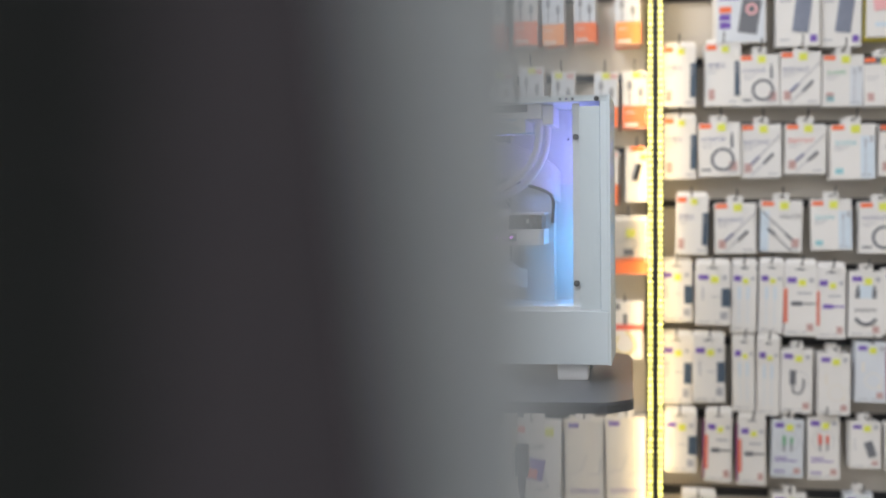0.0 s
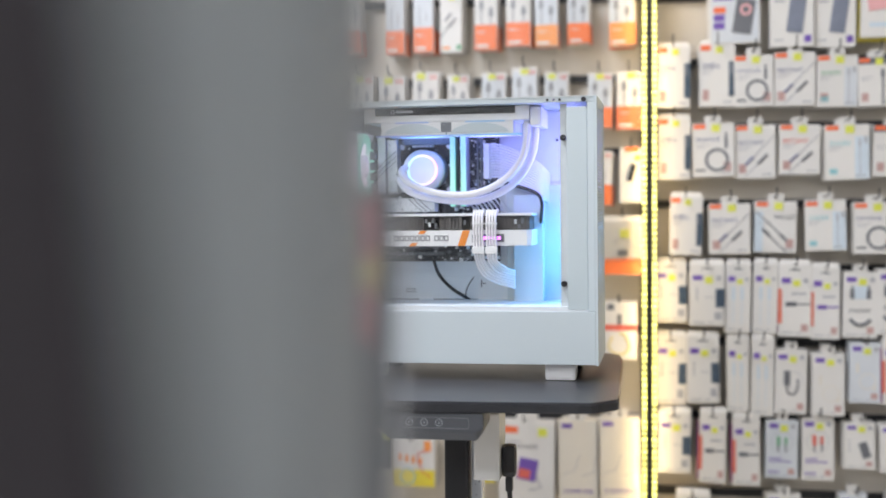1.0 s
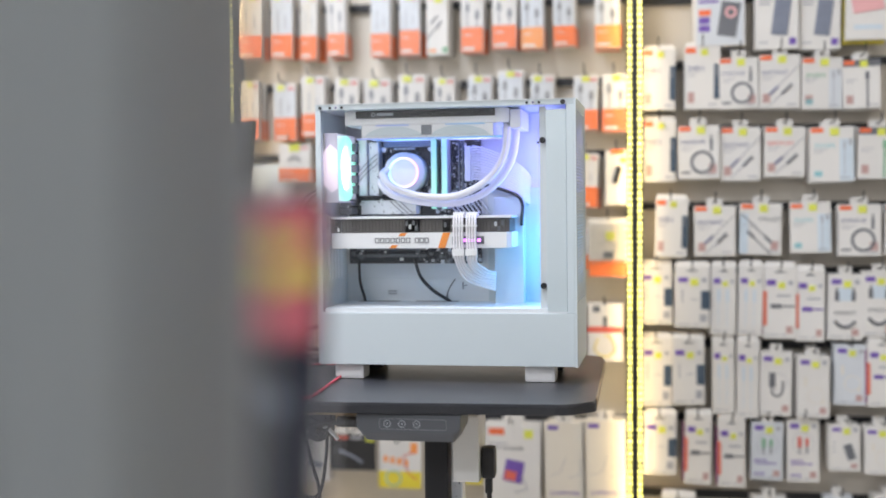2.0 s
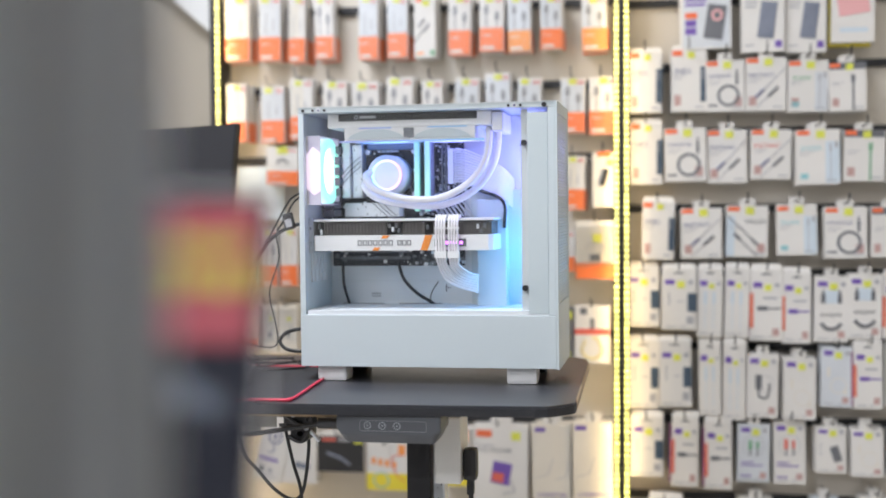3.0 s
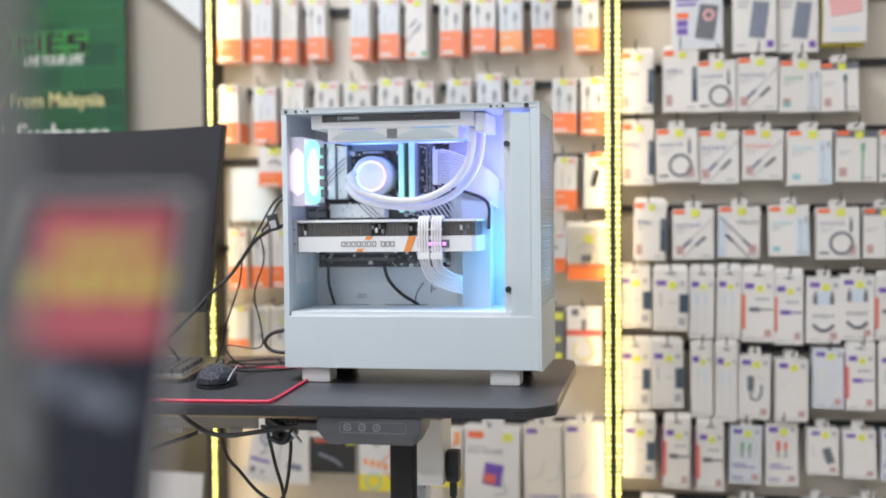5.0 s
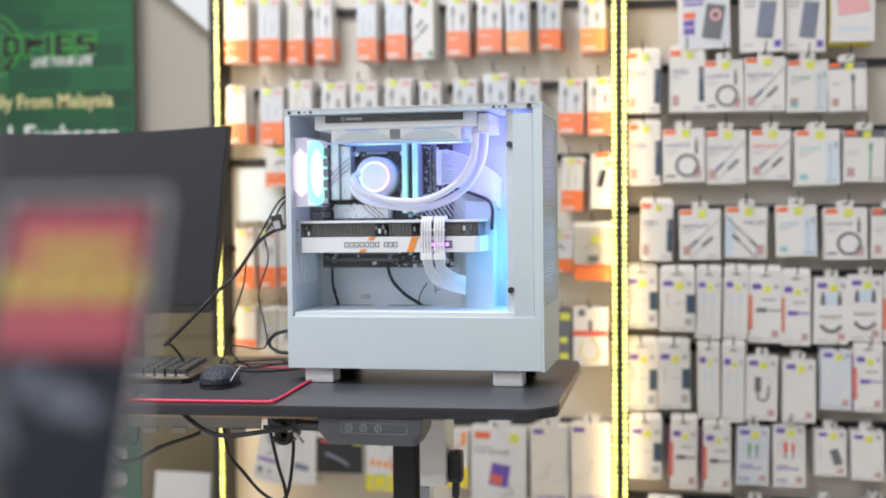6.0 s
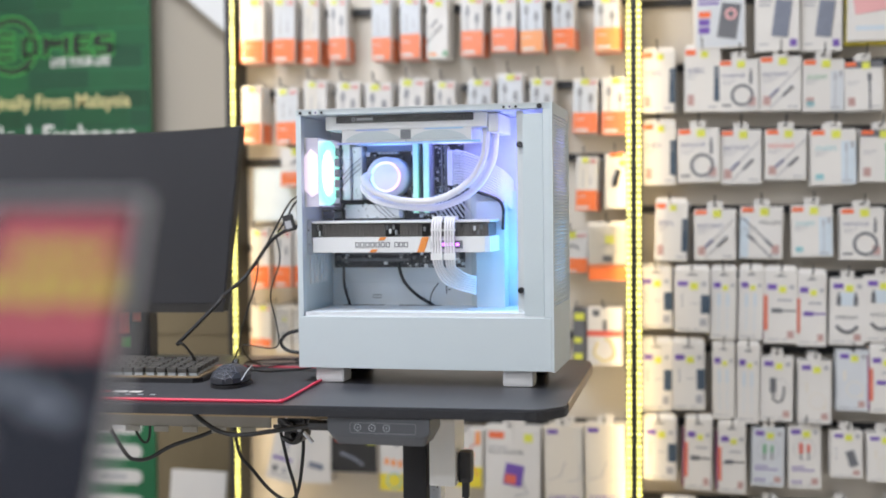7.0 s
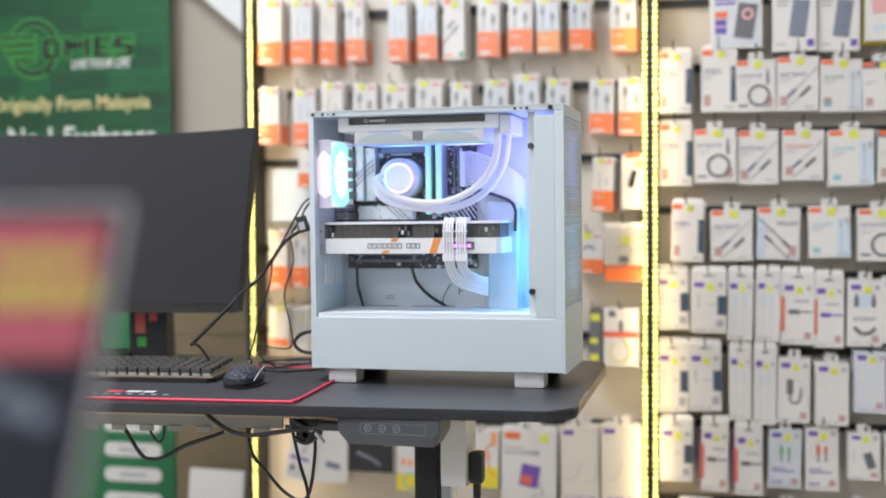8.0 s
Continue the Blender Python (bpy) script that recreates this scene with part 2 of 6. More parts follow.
def tube(points, r, n=8, bm=None, steps=6):
    bm = bm or bmesh.new()
    ps = smooth_path(points, steps) if steps else [Vector(p) for p in points]
    up, rings = None, []
    for i, p in enumerate(ps):
        d = (ps[min(i + 1, len(ps) - 1)] - ps[max(i - 1, 0)]).normalized()
        if up is None:
            up = d.orthogonal().normalized()
        up = (up - d * up.dot(d)).normalized()
        side = d.cross(up)
        rings.append([bm.verts.new(p + r * (math.cos(2 * math.pi * k / n) * up + math.sin(2 * math.pi * k / n) * side)) for k in range(n)])
    for a, b in zip(rings, rings[1:]):
        for k in range(n):
            bm.faces.new((a[k], a[(k + 1) % n], b[(k + 1) % n], b[k]))
    bm.faces.new(rings[0][::-1])
    bm.faces.new(rings[-1])
    return bm


def mesh_of(name, bm, material, smooth=False):
    bmesh.ops.recalc_face_normals(bm, faces=bm.faces)
    me = bpy.data.meshes.new(name)
    bm.to_mesh(me)
    bm.free()
    me.materials.append(material)
    if smooth:
        me.shade_smooth()
    return me


def part(name, bm, material, parent, label="", smooth=False):
    ob = new(name, mesh_of(name, bm, material, smooth))
    ob.parent = parent
    if label:
        ob["label"] = label
    return ob


def thing(name, label, category, m, group="", kind=""):
    ob = new(name)
    ob.empty_display_size = 0.05
    ob.matrix_basis = m
    return tagged(ob, label, category, group, kind)


def solid(name, bm, material, label, category, group="", kind="", smooth=False, m=None):
    ob = new(name, mesh_of(name, bm, material, smooth))
    if m is not None:
        ob.matrix_basis = m
    return tagged(ob, label, category, group, kind)


def text_part(words, size, material, parent, m, name="lettering", align="CENTER", thick=0.0003, wide=1.0, slant=0.0, bold=0.0):
    cu = bpy.data.curves.new(name, "FONT")
    cu.body, cu.size, cu.align_x, cu.extrude, cu.resolution_u = words, size, align, thick, 2
    cu.shear, cu.offset = slant, bold
    tmp = new("tmp", cu)
    me = bpy.data.meshes.new_from_object(tmp)
    bpy.data.objects.remove(tmp)
    me.materials.clear()
    me.materials.append(material)
    me.transform(m @ pose(0, 0, 0, 90) @ Matrix.Diagonal((wide, 1, 1, 1)))
    ob = new(name, me)
    ob.parent = parent
    return ob


# ---------------------------------------------------------------- the shop shell
LED_L, LED_M = -1.241, -0.227
solid("floor", box(-4, 2.6, -3.6, 3.6, -0.05, 0), M["floor"], "pale grey polished floor tiles", "floor", kind="structure")
solid("ceiling", box(-4, 2.6, -3.6, 3.6, CEIL, CEIL + 0.08), M["white"], "white painted ceiling", "ceiling", kind="structure")
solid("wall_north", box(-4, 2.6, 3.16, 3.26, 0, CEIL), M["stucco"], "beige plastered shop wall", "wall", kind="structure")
solid("wall_south", box(-4, 2.6, -3.6, -3.5, 0, CEIL), M["white"], "white painted shop wall", "wall", kind="structure")
solid("wall_west", box(-4.1, -4, -3.5, 3.16, 0, CEIL), M["plaster"], "beige plastered side wall", "wall", kind="structure")
solid("wall_east", box(2.6, 2.7, -3.5, 3.16, 0, CEIL), M["plaster"], "beige plastered side wall", "wall", kind="structure")
for lx, ly, watts in LAMPS:
    f = thing("ceiling_light", "white rectangular ceiling light panel", "ceiling light", pose(lx, ly, CEIL), "ceiling lights")
    part("frame", boxes((-0.59, 0.59, -0.215, -0.18, -0.018, 0), (-0.59, 0.59, 0.18, 0.215, -0.018, 0), (-0.59, -0.555, -0.18, 0.18, -0.018, 0), (0.555, 0.59, -0.18, 0.18, -0.018, 0)), M["white"], f)
    part("diffuser", box(-0.553, 0.553, -0.178, 0.178, -0.012, -0.006), M["panel"], f)
# white sloping soffit beside the display boards
bm = bmesh.new()
tri = [(-1.75, 1.86), (-1.235, 1.43), (-1.235, 2.3), (-1.75, 2.3)]
fr = [bm.verts.new((x, 3.10, z)) for x, z in tri]
bk = [bm.verts.new((x, 3.158, z)) for x, z in tri]
bm.faces.new(fr), bm.faces.new(bk[::-1])
for i in range(4):
    bm.faces.new((fr[i], bk[i], bk[(i + 1) % 4], fr[(i + 1) % 4]))
solid("soffit", bm, M["white"], "white painted sloping soffit", "soffit", kind="structure")


def bay(x0, x1, rails, face):
    b = thing("display_board", "greige slotted display board with black rails", "display board", pose(0, WALL, 0), "display boards")
    part("backboard", box(x0, x1, 0.004, 0.03, 0.05, 2.2), M[face], b)
    for z in rails:
        part("rail", boxes((x0, x1, -0.008, 0.003, z - 0.009, z + 0.009), (x0, x1, -0.012, -0.0085, z - 0.009, z - 0.005)), M["rail"], b, "black steel hanging rail")
    return b


RAILS_L = (0.507, 0.72, 0.93, 1.15, 1.325, 1.52)
RAILS_R = (0.333, 0.518, 0.695, 0.87, 1.023, 1.204, 1.357, 1.511)
bay(LED_L + 0.005, LED_M - 0.018, RAILS_L, "boardlight")
bay(LED_M + 0.018, 0.9, RAILS_R, "board")


OUT = 0.1          # how far the uprights stand out from the boards
UP_L, UP_M = -1.208, -0.222


def led_strip(x, side, watts):
    s = thing("led_strip", "warm white led strip light on a black upright", "led strip", pose(x, WALL - OUT, 0), "led strips")
    part("tape", box(-0.0055, 0.0055, -0.003, 0.0, 0.1, 2.1), M["tape"], s)
    dot = mesh_of("diode", box(-0.0035, 0.0035, -0.0056, -0.0032, -0.0037, 0.0037), M["led"])
    z = 0.16
    while z < 1.72:
        d = new("diode", dot)
        d.parent, d.location = s, (0, 0, z)
        z += 0.0142
    area("led_strip_light", pose(x + 0.0075 * side, WALL - OUT + 0.004, 0.95, 0, -90 * side, 22 * side), 1.7, 0.006, watts, (1.0, 0.74, 0.38))
    return s


solid("upright", box(UP_L - 0.02, UP_L - 0.0058, WALL - OUT - 0.004, WALL + 0.03, 0, 2.2), M["upright"], "black steel shelving upright", "upright", kind="structure")
solid("upright", box(UP_M - 0.0058, UP_M + 0.0058, WALL - OUT - 0.005, WALL + 0.03, 0, 2.2), M["upright"], "black steel shelving upright between two boards", "upright", kind="structure")
led_strip(UP_L, 1, 1.05)
led_strip(UP_M - 0.0115, -1, 0.9)
led_strip(UP_M + 0.0115, 1, 0.65)

# ---------------------------------------------------------------- hanging packages
FRONT = WALL - 0.075
rng = random.Random(7)


def slab(name, x0, x1, z0, z1, material, parent, lift=0.0006):
    return part(name, box(x0, x1, -lift, -0.0001, z0, z1), material, parent)


def bars(name, rows, material, parent, lift=0.0006):
    for x0, x1, z0, z1 in rows:
        slab(name, x0, x1, z0, z1, material, parent, lift)


def stroke(name, points, r, material, parent, steps=4):
    return part(name, tube([(x, -0.0004, z) for x, z in points], r, 6, steps=steps), material, parent)


def dot(name, x, z, r, material, parent, lift=0.0009, squash=1.0):
    if name == "price_sticker":
        return part(name, box(x - r, x + r, -lift, -0.0001, z - r * 0.9 * squash, z + r * 0.9 * squash, 0.0005), material, parent)
    return part(name, disc(bmesh.new(), (x, -0.0001, z), (0, -1, 0), 0, r, lift, 20, squash), material, parent)


def tab(w, h, z, depth, material, parent):
    """A hanging tab with a slot, standing on the top edge."""
    rows = [(-w / 2, -w * 0.2, 0.001, 0.003, z, z + h), (w * 0.2, w / 2, 0.001, 0.003, z, z + h),
            (-w * 0.2, w * 0.2, 0.001, 0.003, z, z + h * 0.35), (-w * 0.2, w * 0.2, 0.001, 0.003, z + h * 0.7, z + h)]
    return part("hanging_tab", boxes(*rows), material, parent)


def text_on(words, size, x, z, material, parent, wide=1.0, align="LEFT"):
    return text_part(words, size, material, parent, Matrix.Translation((x, -0.0004, z)), align=align, wide=wide)


LOOKS = {
    "shell": "white phone accessory box with a dark phone picture", "coil": "white cable box with a coiled grey cable picture",
    "diag": "white cable box with a diagonal cable picture", "diagred": "white cable box with red lettering and a cable",
    "green": "white cable box with green lettering", "teal": "pale blue-white cable box with teal lettering",
    "dark": "white cable box with a dark top strip", "valley": "white cable box with two dark cable plugs",
    "phone": "tall white box with purple mark and phone picture", "narrow": "narrow tall white cable box with purple mark",
    "edge": "white box with an orange and magenta edge", "edgep": "white box with a purple cable and orange edge",
    "arc": "white cable box with a dark curved cable", "adapter": "white box picturing a black adapter cable",
    "ring": "white box picturing a pale coiled cable", "plugs": "light grey box picturing two dark plugs",
    "greyring": "light grey box picturing a pale coiled cable",
    "plugsred": "white box picturing two red plugs", "block": "white box picturing a black charger block",
    "magnet_bank": "pale power bank box with a round magnet picture", "bank": "white box picturing a grey power bank",
    "pink": "cream box with a pink power bank picture", "orange": "white cable pack with an orange lower band",
    "orangeg": "grey window cable pack with an orange lower band", "orangec": "white cable pack with dark plugs and orange band",
    "orangecg": "grey cable pack with dark plugs and orange band", "orangeb": "small white pack with an orange lower band",
    "sketch": "white cable box with a drawn cable and yellow foot", "holder": "white pack holding a black car holder",
    "bag": "cream plastic pack with a small accessory", "plainorange": "cream pack with small orange band",
    "black": "black and lime accessory pack", "redcable": "white cable pack with a red stripe",
    "greybox": "light grey accessory box", "blackbox": "black accessory box with a grey picture",
    "yellow": "white and yellow cable accessory box", "tablet": "large white box picturing a tablet holder",
    "computer": "tall cream box for a computer stand",
}


def front_face(k, w, h, p, band):
    """All that is printed or stuck on the front of one package."""
    k = "ring" if k == "greyring" else k
    if k in ("shell", "coil", "diag", "diagred", "green", "teal", "dark", "valley"):
        if k == "dark":
            slab("top_strip", -w / 2, w / 2, h * 0.86, h, M["ink"], p)
        slab("logo_patch", -w * 0.47, -w * 0.19, h * 0.9, h * 0.985, M["logo"], p, 0.0012)
        dot("price_sticker", w * 0.06, h * 0.91, w * 0.1, M["lime"], p, 0.0016)
        code_x = {"coil": 0.33, "valley": 0.34}.get(k, -0.32)
        if k != "teal":
            slab("code_patch", w * (code_x - 0.09), w * (code_x + 0.09), h * 0.1, h * 0.27, M["code"], p)
        bars("small_print", [(-w * 0.42, -w * 0.1, h * 0.585, h * 0.6), (-w * 0.42, -w * 0.2, h * 0.53, h * 0.545), (w * 0.18, w * 0.42, h * 0.06, h * 0.085)], M["greyink"], p)
    if k == "shell":
        text_on("SHELL", w * 0.2, -w * 0.42, h * 0.62, M["blueink"], p, 0.95)
        part("phone_picture", box(w * 0.33, w / 2 + 0.0015, -0.0022, 0.004, h * 0.16, h * 0.72, 0.0016), M["phone"], p)
        bars("lens_mark", [(w * 0.37, w * 0.42, h * 0.62, h * 0.66), (w * 0.37, w * 0.42, h * 0.54, h * 0.58)], M["greyink"], p, 0.0026)
    if k == "coil":
        text_on("HONOUR", w * 0.135, -w * 0.44, h * 0.66, M["blueink"], p)
        part("cable_picture", disc(bmesh.new(), (w * 0.08, -0.0001, h * 0.31), (0, -1, 0), w * 0.22, w * 0.29, 0.0012, 28), M["ink"], p)
        bars("plug_picture", [(w * 0.27, w * 0.34, h * 0.52, h * 0.74), (w * 0.285, w * 0.325, h * 0.74, h * 0.82), (-w * 0.44, -w * 0.2, h * 0.1, h * 0.14)], M["ink"], p)
    if k in ("diag", "diagred"):
        text_on("INSTANT", w * 0.155, -w * 0.43, h * 0.63, M["blueink" if k == "diag" else "redink"], p)
        stroke("cable_picture", [(-w * 0.2, h * 0.28), (w * 0.47, h * 0.8)], 0.0014, M["greyink"], p, 1)
        stroke("cable_picture", [(-w * 0.25, h * 0.04), (w * 0.1, h * 0.3)], 0.0012, M["greyink"], p, 1)
        stroke("plug_picture", [(-w * 0.25, h * 0.25), (-w * 0.05, h * 0.4)], 0.0032, M["blueink"], p, 1)
        stroke("plug_picture", [(w * 0.06, h * 0.27), (w * 0.3, h * 0.45)], 0.0036, M["ink"], p, 1)
    if k == "valley":
        text_on("VALLEY", w * 0.16, -w * 0.06, h * 0.66, M["ink"], p)
        slab("side_tint", -w / 2, -w * 0.3, 0.002, h * 0.8, M["steelblue"], p)
        stroke("cable_picture", [(-w * 0.47, h * 0.8), (w * 0.2, h * 0.3)], 0.0015, M["ink"], p, 1)
        stroke("cable_picture", [(-w * 0.2, h * 0.37), (w * 0.25, h * 0.02)], 0.0015, M["ink"], p, 1)
        stroke("plug_picture", [(w * 0.1, h * 0.37), (w * 0.27, h * 0.24)], 0.0034, M["ink"], p, 1)
        stroke("plug_picture", [(-w * 0.32, h * 0.46), (-w * 0.15, h * 0.34)], 0.0038, M["ink"], p, 1)
    if k in ("green", "teal"):
        text_on("SHARK", w * 0.16, -w * 0.4, h * 0.62, M["greenink" if k == "green" else "tealink"], p)
        slab("side_tint", w * 0.17, w * 0.49, 0.002, h * 0.78, M["steelblue" if k == "teal" else "greycard"], p, 0.0003)
        bars("cable_picture", [(w * 0.26, w * 0.31, h * 0.6, h * 0.74), (w * 0.275, w * 0.295, h * 0.1, h * 0.6), (w * 0.38, w * 0.45, h * 0.66, h * 0.78)], M["greyink"], p)
        slab("badge", -w * 0.4, -w * 0.22, h * 0.1, h * 0.2, M["tealink"], p)
    if k == "dark":
        bars("cable_picture", [(w * 0.1, w * 0.2, h * 0.6, h * 0.75), (w * 0.125, w * 0.175, 0.002, h * 0.6)], M["greenink" if w > 0.085 else "ink"], p, 0.0012)
    if k in ("phone", "narrow", "edge", "edgep", "arc", "adapter", "ring", "plugs", "plugsred", "block"):
        zt = h * (0.86 if k in ("adapter", "ring", "plugs", "plugsred", "block", "arc") else 0.74)
        slab("logo_patch", -w * 0.4, -w * 0.12, zt, zt + h * 0.075, M["purple"], p, 0.0012)
        dot("price_sticker", w * 0.06, zt + h * 0.0, w * 0.11, M["lime"], p, 0.0016)
        dot("round_mark", w * 0.34, zt + h * 0.035, w * 0.075, M["greyink"], p, 0.0012)
        bars("small_print", [(-w * 0.4, -w * 0.05, h * 0.045, h * 0.06), (w * 0.05, w * 0.2, h * 0.045, h * 0.06)], M["greyink"], p)
        if k not in ("phone", "narrow"):
            slab("code_patch", w * 0.2, w * 0.4, h * 0.07, h * 0.17, M["code"], p)
    if k in ("phone", "narrow", "edge", "edgep"):
        bars("hanging_slot", [(-w * 0.17, w * 0.17, h * 0.915, h * 0.93), (-w * 0.05, w * 0.05, h * 0.93, h * 0.95)], M["ink"], p)
    if k == "phone":
        part("phone_picture", box(w * 0.25, w / 2 + 0.001, -0.0014, 0.004, h * 0.3, h * 0.6, 0.0011), M["phone"], p)
        bars("cable_picture", [(-w * 0.3, -w * 0.26, h * 0.4, h * 0.62), (-w * 0.05, w * 0.2, h * 0.455, h * 0.47)], M["greyink"], p)
        slab("code_patch", w * 0.22, w * 0.42, h * 0.1, h * 0.22, M["greyink"], p)
    if k == "narrow":
        bars("cable_picture", [(-w * 0.25, -w * 0.12, h * 0.48, h * 0.66), (w * 0.1, w * 0.22, h * 0.48, h * 0.66), (-w * 0.2, -w * 0.17, h * 0.12, h * 0.48), (w * 0.14, w * 0.17, h * 0.12, h * 0.48)], M["steelblue"], p)
    if k in ("edge", "edgep"):
        part("picture_edge", box(-w / 2 - 0.0015, -w * 0.39, -0.0014, 0.01, h * 0.18, h * 0.66, 0.0012), M["coral"], p, "coral screen picture")
        part("printed_side", box(-w / 2 - 0.0052, -w / 2 - 0.0017, 0.0004, 0.0155, h * 0.05, h * 0.86, 0.0008), M["magenta"], p, "dark magenta printed side")
        m = M["ink" if k == "edge" else "purple"]
        part("plug_picture", boxes((-w * 0.28, w * 0.05, -0.0014, -0.0001, h * 0.42, h * 0.48), (w * 0.05, w * 0.47, -0.0012, -0.0001, h * 0.44, h * 0.46)), m, p)
        bars("small_print", [(-w * 0.1, w * 0.35, h * 0.58, h * 0.61)], M["greyink"], p)
    if k == "arc":
        slab("window", -w * 0.2, w * 0.2, h * 0.6, h * 0.8, M["steelblue"], p)
        bars("plug_picture", [(-w * 0.3, -w * 0.18, h * 0.6, h * 0.74), (-w * 0.27, -w * 0.21, h * 0.74, h * 0.8), (w * 0.18, w * 0.3, h * 0.6, h * 0.74), (w * 0.21, w * 0.27, h * 0.74, h * 0.8)], M["ink"], p, 0.0012)
        text_on("KNIGHT", w * 0.17, 0, h * 0.39, M["ink"], p, align="CENTER")
        stroke("cable_picture", [(-w * 0.3, h * 0.29), (-w * 0.15, h * 0.22), (0, h * 0.2), (w * 0.15, h * 0.22), (w * 0.3, h * 0.29)], 0.0042, M["ink"], p)
    if k == "adapter":
        part("adapter_picture", box(-w * 0.22, -w * 0.02, -0.002, -0.0001, h * 0.45, h * 0.68, 0.0008), M["ink"], p)
        stroke("cable_picture", [(-w * 0.12, h * 0.46), (-w * 0.1, h * 0.34), (w * 0.08, h * 0.31), (w * 0.2, h * 0.38), (w * 0.22, h * 0.55)], 0.0022, M["ink"], p)
        part("ring_print", disc(bmesh.new(), (w * 0.08, -0.0001, h * 0.53), (0, -1, 0), w * 0.27, w * 0.285, 0.0005, 24), M["greyink"], p)
    if k == "ring":
        part("cable_picture", disc(bmesh.new(), (w * 0.08, -0.0001, h * 0.36), (0, -1, 0), w * 0.24, w * 0.27, 0.0007, 24), M["cream"], p)
        bars("plug_picture", [(-w * 0.28, -w * 0.2, h * 0.5, h * 0.66), (w * 0.25, w * 0.34, h * 0.22, h * 0.3)], M["cream"], p)
    if k in ("plugs", "plugsred"):
        m = M["greenink" if k == "plugs" else "redink"]
        part("ring_print", disc(bmesh.new(), (0, -0.0001, h * 0.62), (0, -1, 0), w * 0.33, w * 0.345, 0.0004, 24), M["greyink"], p)
        bars("plug_picture", [(-w * 0.17, -w * 0.05, h * 0.56, h * 0.72), (w * 0.07, w * 0.17, h * 0.58, h * 0.7)], m, p, 0.0012)
        bars("cable_picture", [(-w * 0.135, -w * 0.085, h * 0.46, h * 0.56), (w * 0.095, w * 0.145, h * 0.46, h * 0.58)], M["ink"], p)
        bars("print_line", [(-w * 0.4, 0, h * 0.33, h * 0.35), (-w * 0.4, w * 0.3, h * 0.28, h * 0.3), (-w * 0.4, -w * 0.33, h * 0.09, h * 0.13), (-w * 0.28, -w * 0.21, h * 0.09, h * 0.13), (-w * 0.16, -w * 0.09, h * 0.09, h * 0.13)], M["purple"], p)
    if k == "block":
        c = part("charger_picture", box(-w * 0.14, w * 0.14, -0.0022, -0.0001, -h * 0.17, h * 0.17, 0.0009), M["ink"], p)
        c.matrix_basis = pose(w * 0.16, 0, h * 0.42, 0, -18, 0)
        bars("small_print", [(-w * 0.38, -w * 0.3, h * 0.6, h * 0.63), (-w * 0.38, -w * 0.3, h * 0.5, h * 0.53), (-w * 0.38, -w * 0.3, h * 0.4, h * 0.43)], M["greyink"], p)
    if k == "magnet_bank":
        slab("panel", -w * 0.47, w * 0.47, 0.003, h * 0.99, M["greycard"], p, 0.0003)
        bars("print_line", [(-w * 0.42, w * 0.02, h * 0.72, h * 0.76), (-w * 0.42, -w * 0.02, h * 0.65, h * 0.69)], M["purple"], p)
        slab("logo_patch", -w * 0.42, -w * 0.18, h * 0.46, h * 0.55, M["logo"], p, 0.0009)
        bars("badge", [(-w * 0.42, -w * 0.2, h * 0.34, h * 0.44), (-w * 0.42, -w * 0.2, h * 0.22, h * 0.32)], M["purple"], p)
        b = part("power_bank_picture", box(-w * 0.19, w * 0.19, -0.002, -0.0001, -h * 0.26, h * 0.26, 0.0009), M["ink"], p)
        b.matrix_basis = pose(w * 0.18, 0, h * 0.4, 0, 9, 0)
        part("magnet_ring", disc(bmesh.new(), (w * 0.22, -0.002, h * 0.5), (0, -1, 0), w * 0.07, w * 0.12, 0.0006, 20), M["pink"], p)
    if k == "bank":
        b = part("power_bank_picture", box(-w * 0.19, w * 0.19, -0.0022, -0.0001, -h * 0.26, h * 0.26, 0.0009), M["bank"], p)
        b.matrix_basis = pose(w * 0.1, 0, h * 0.46, 0, 7, 0)
        bars("print_line", [(-w * 0.42, -w * 0.12, h * 0.7, h * 0.73), (-w * 0.42, -w * 0.16, h * 0.64, h * 0.67), (-w * 0.42, -w * 0.2, h * 0.09, h * 0.11)], M["greyink"], p)
        slab("badge", w * 0.28, w * 0.44, h * 0.06, h * 0.16, M["purple"], p)
    if k == "pink":
        b = part("power_bank_picture", box(-w * 0.36, w * 0.36, -0.002, -0.0001, -h * 0.19, h * 0.19, 0.0008), M["pink"], p)
        b.matrix_basis = pose(0, 0, h * 0.66, 0, -9, 0)
        bars("print_line", [(-w * 0.3, w * 0.35, h * 0.17, h * 0.25)], M["steelblue"], p)
        part("yellow_backing", box(-w / 2 - 0.004, w / 2 - 0.006, 0.021, 0.05, -0.006, h), M["yellow"], p)
    if k.startswith("orange") or k in ("plainorange",):
        m = M["amber" if (k == "orangecg" and rng.random() < 0.5) else "orange"]
        slab("colour_band", -w / 2, w / 2, 0.001, h * band, m, p)
        bars("print_line", [(-w * 0.4, -w * 0.02, h * band * 0.68, h * band * 0.72), (-w * 0.42, w * 0.12, h * band * 0.1, h * band * 0.22)], M["card"], p, 0.0012)
        if k in ("orangeg", "orangecg"):
            slab("grey_window", -w * 0.48, w * 0.48, h * band + 0.001, h * 0.93, M["greycard"], p, 0.0004)
        if k == "orange":
            slab("cream_window", -w * 0.42, w * 0.1, h * band + 0.002, h * 0.86, M["cream"], p, 0.0004)
        x = rng.uniform(-0.2, 0.1)
        dot("price_sticker", w * x, h * 0.93, w * 0.16, M["lime"], p, 0.0016, 0.8)
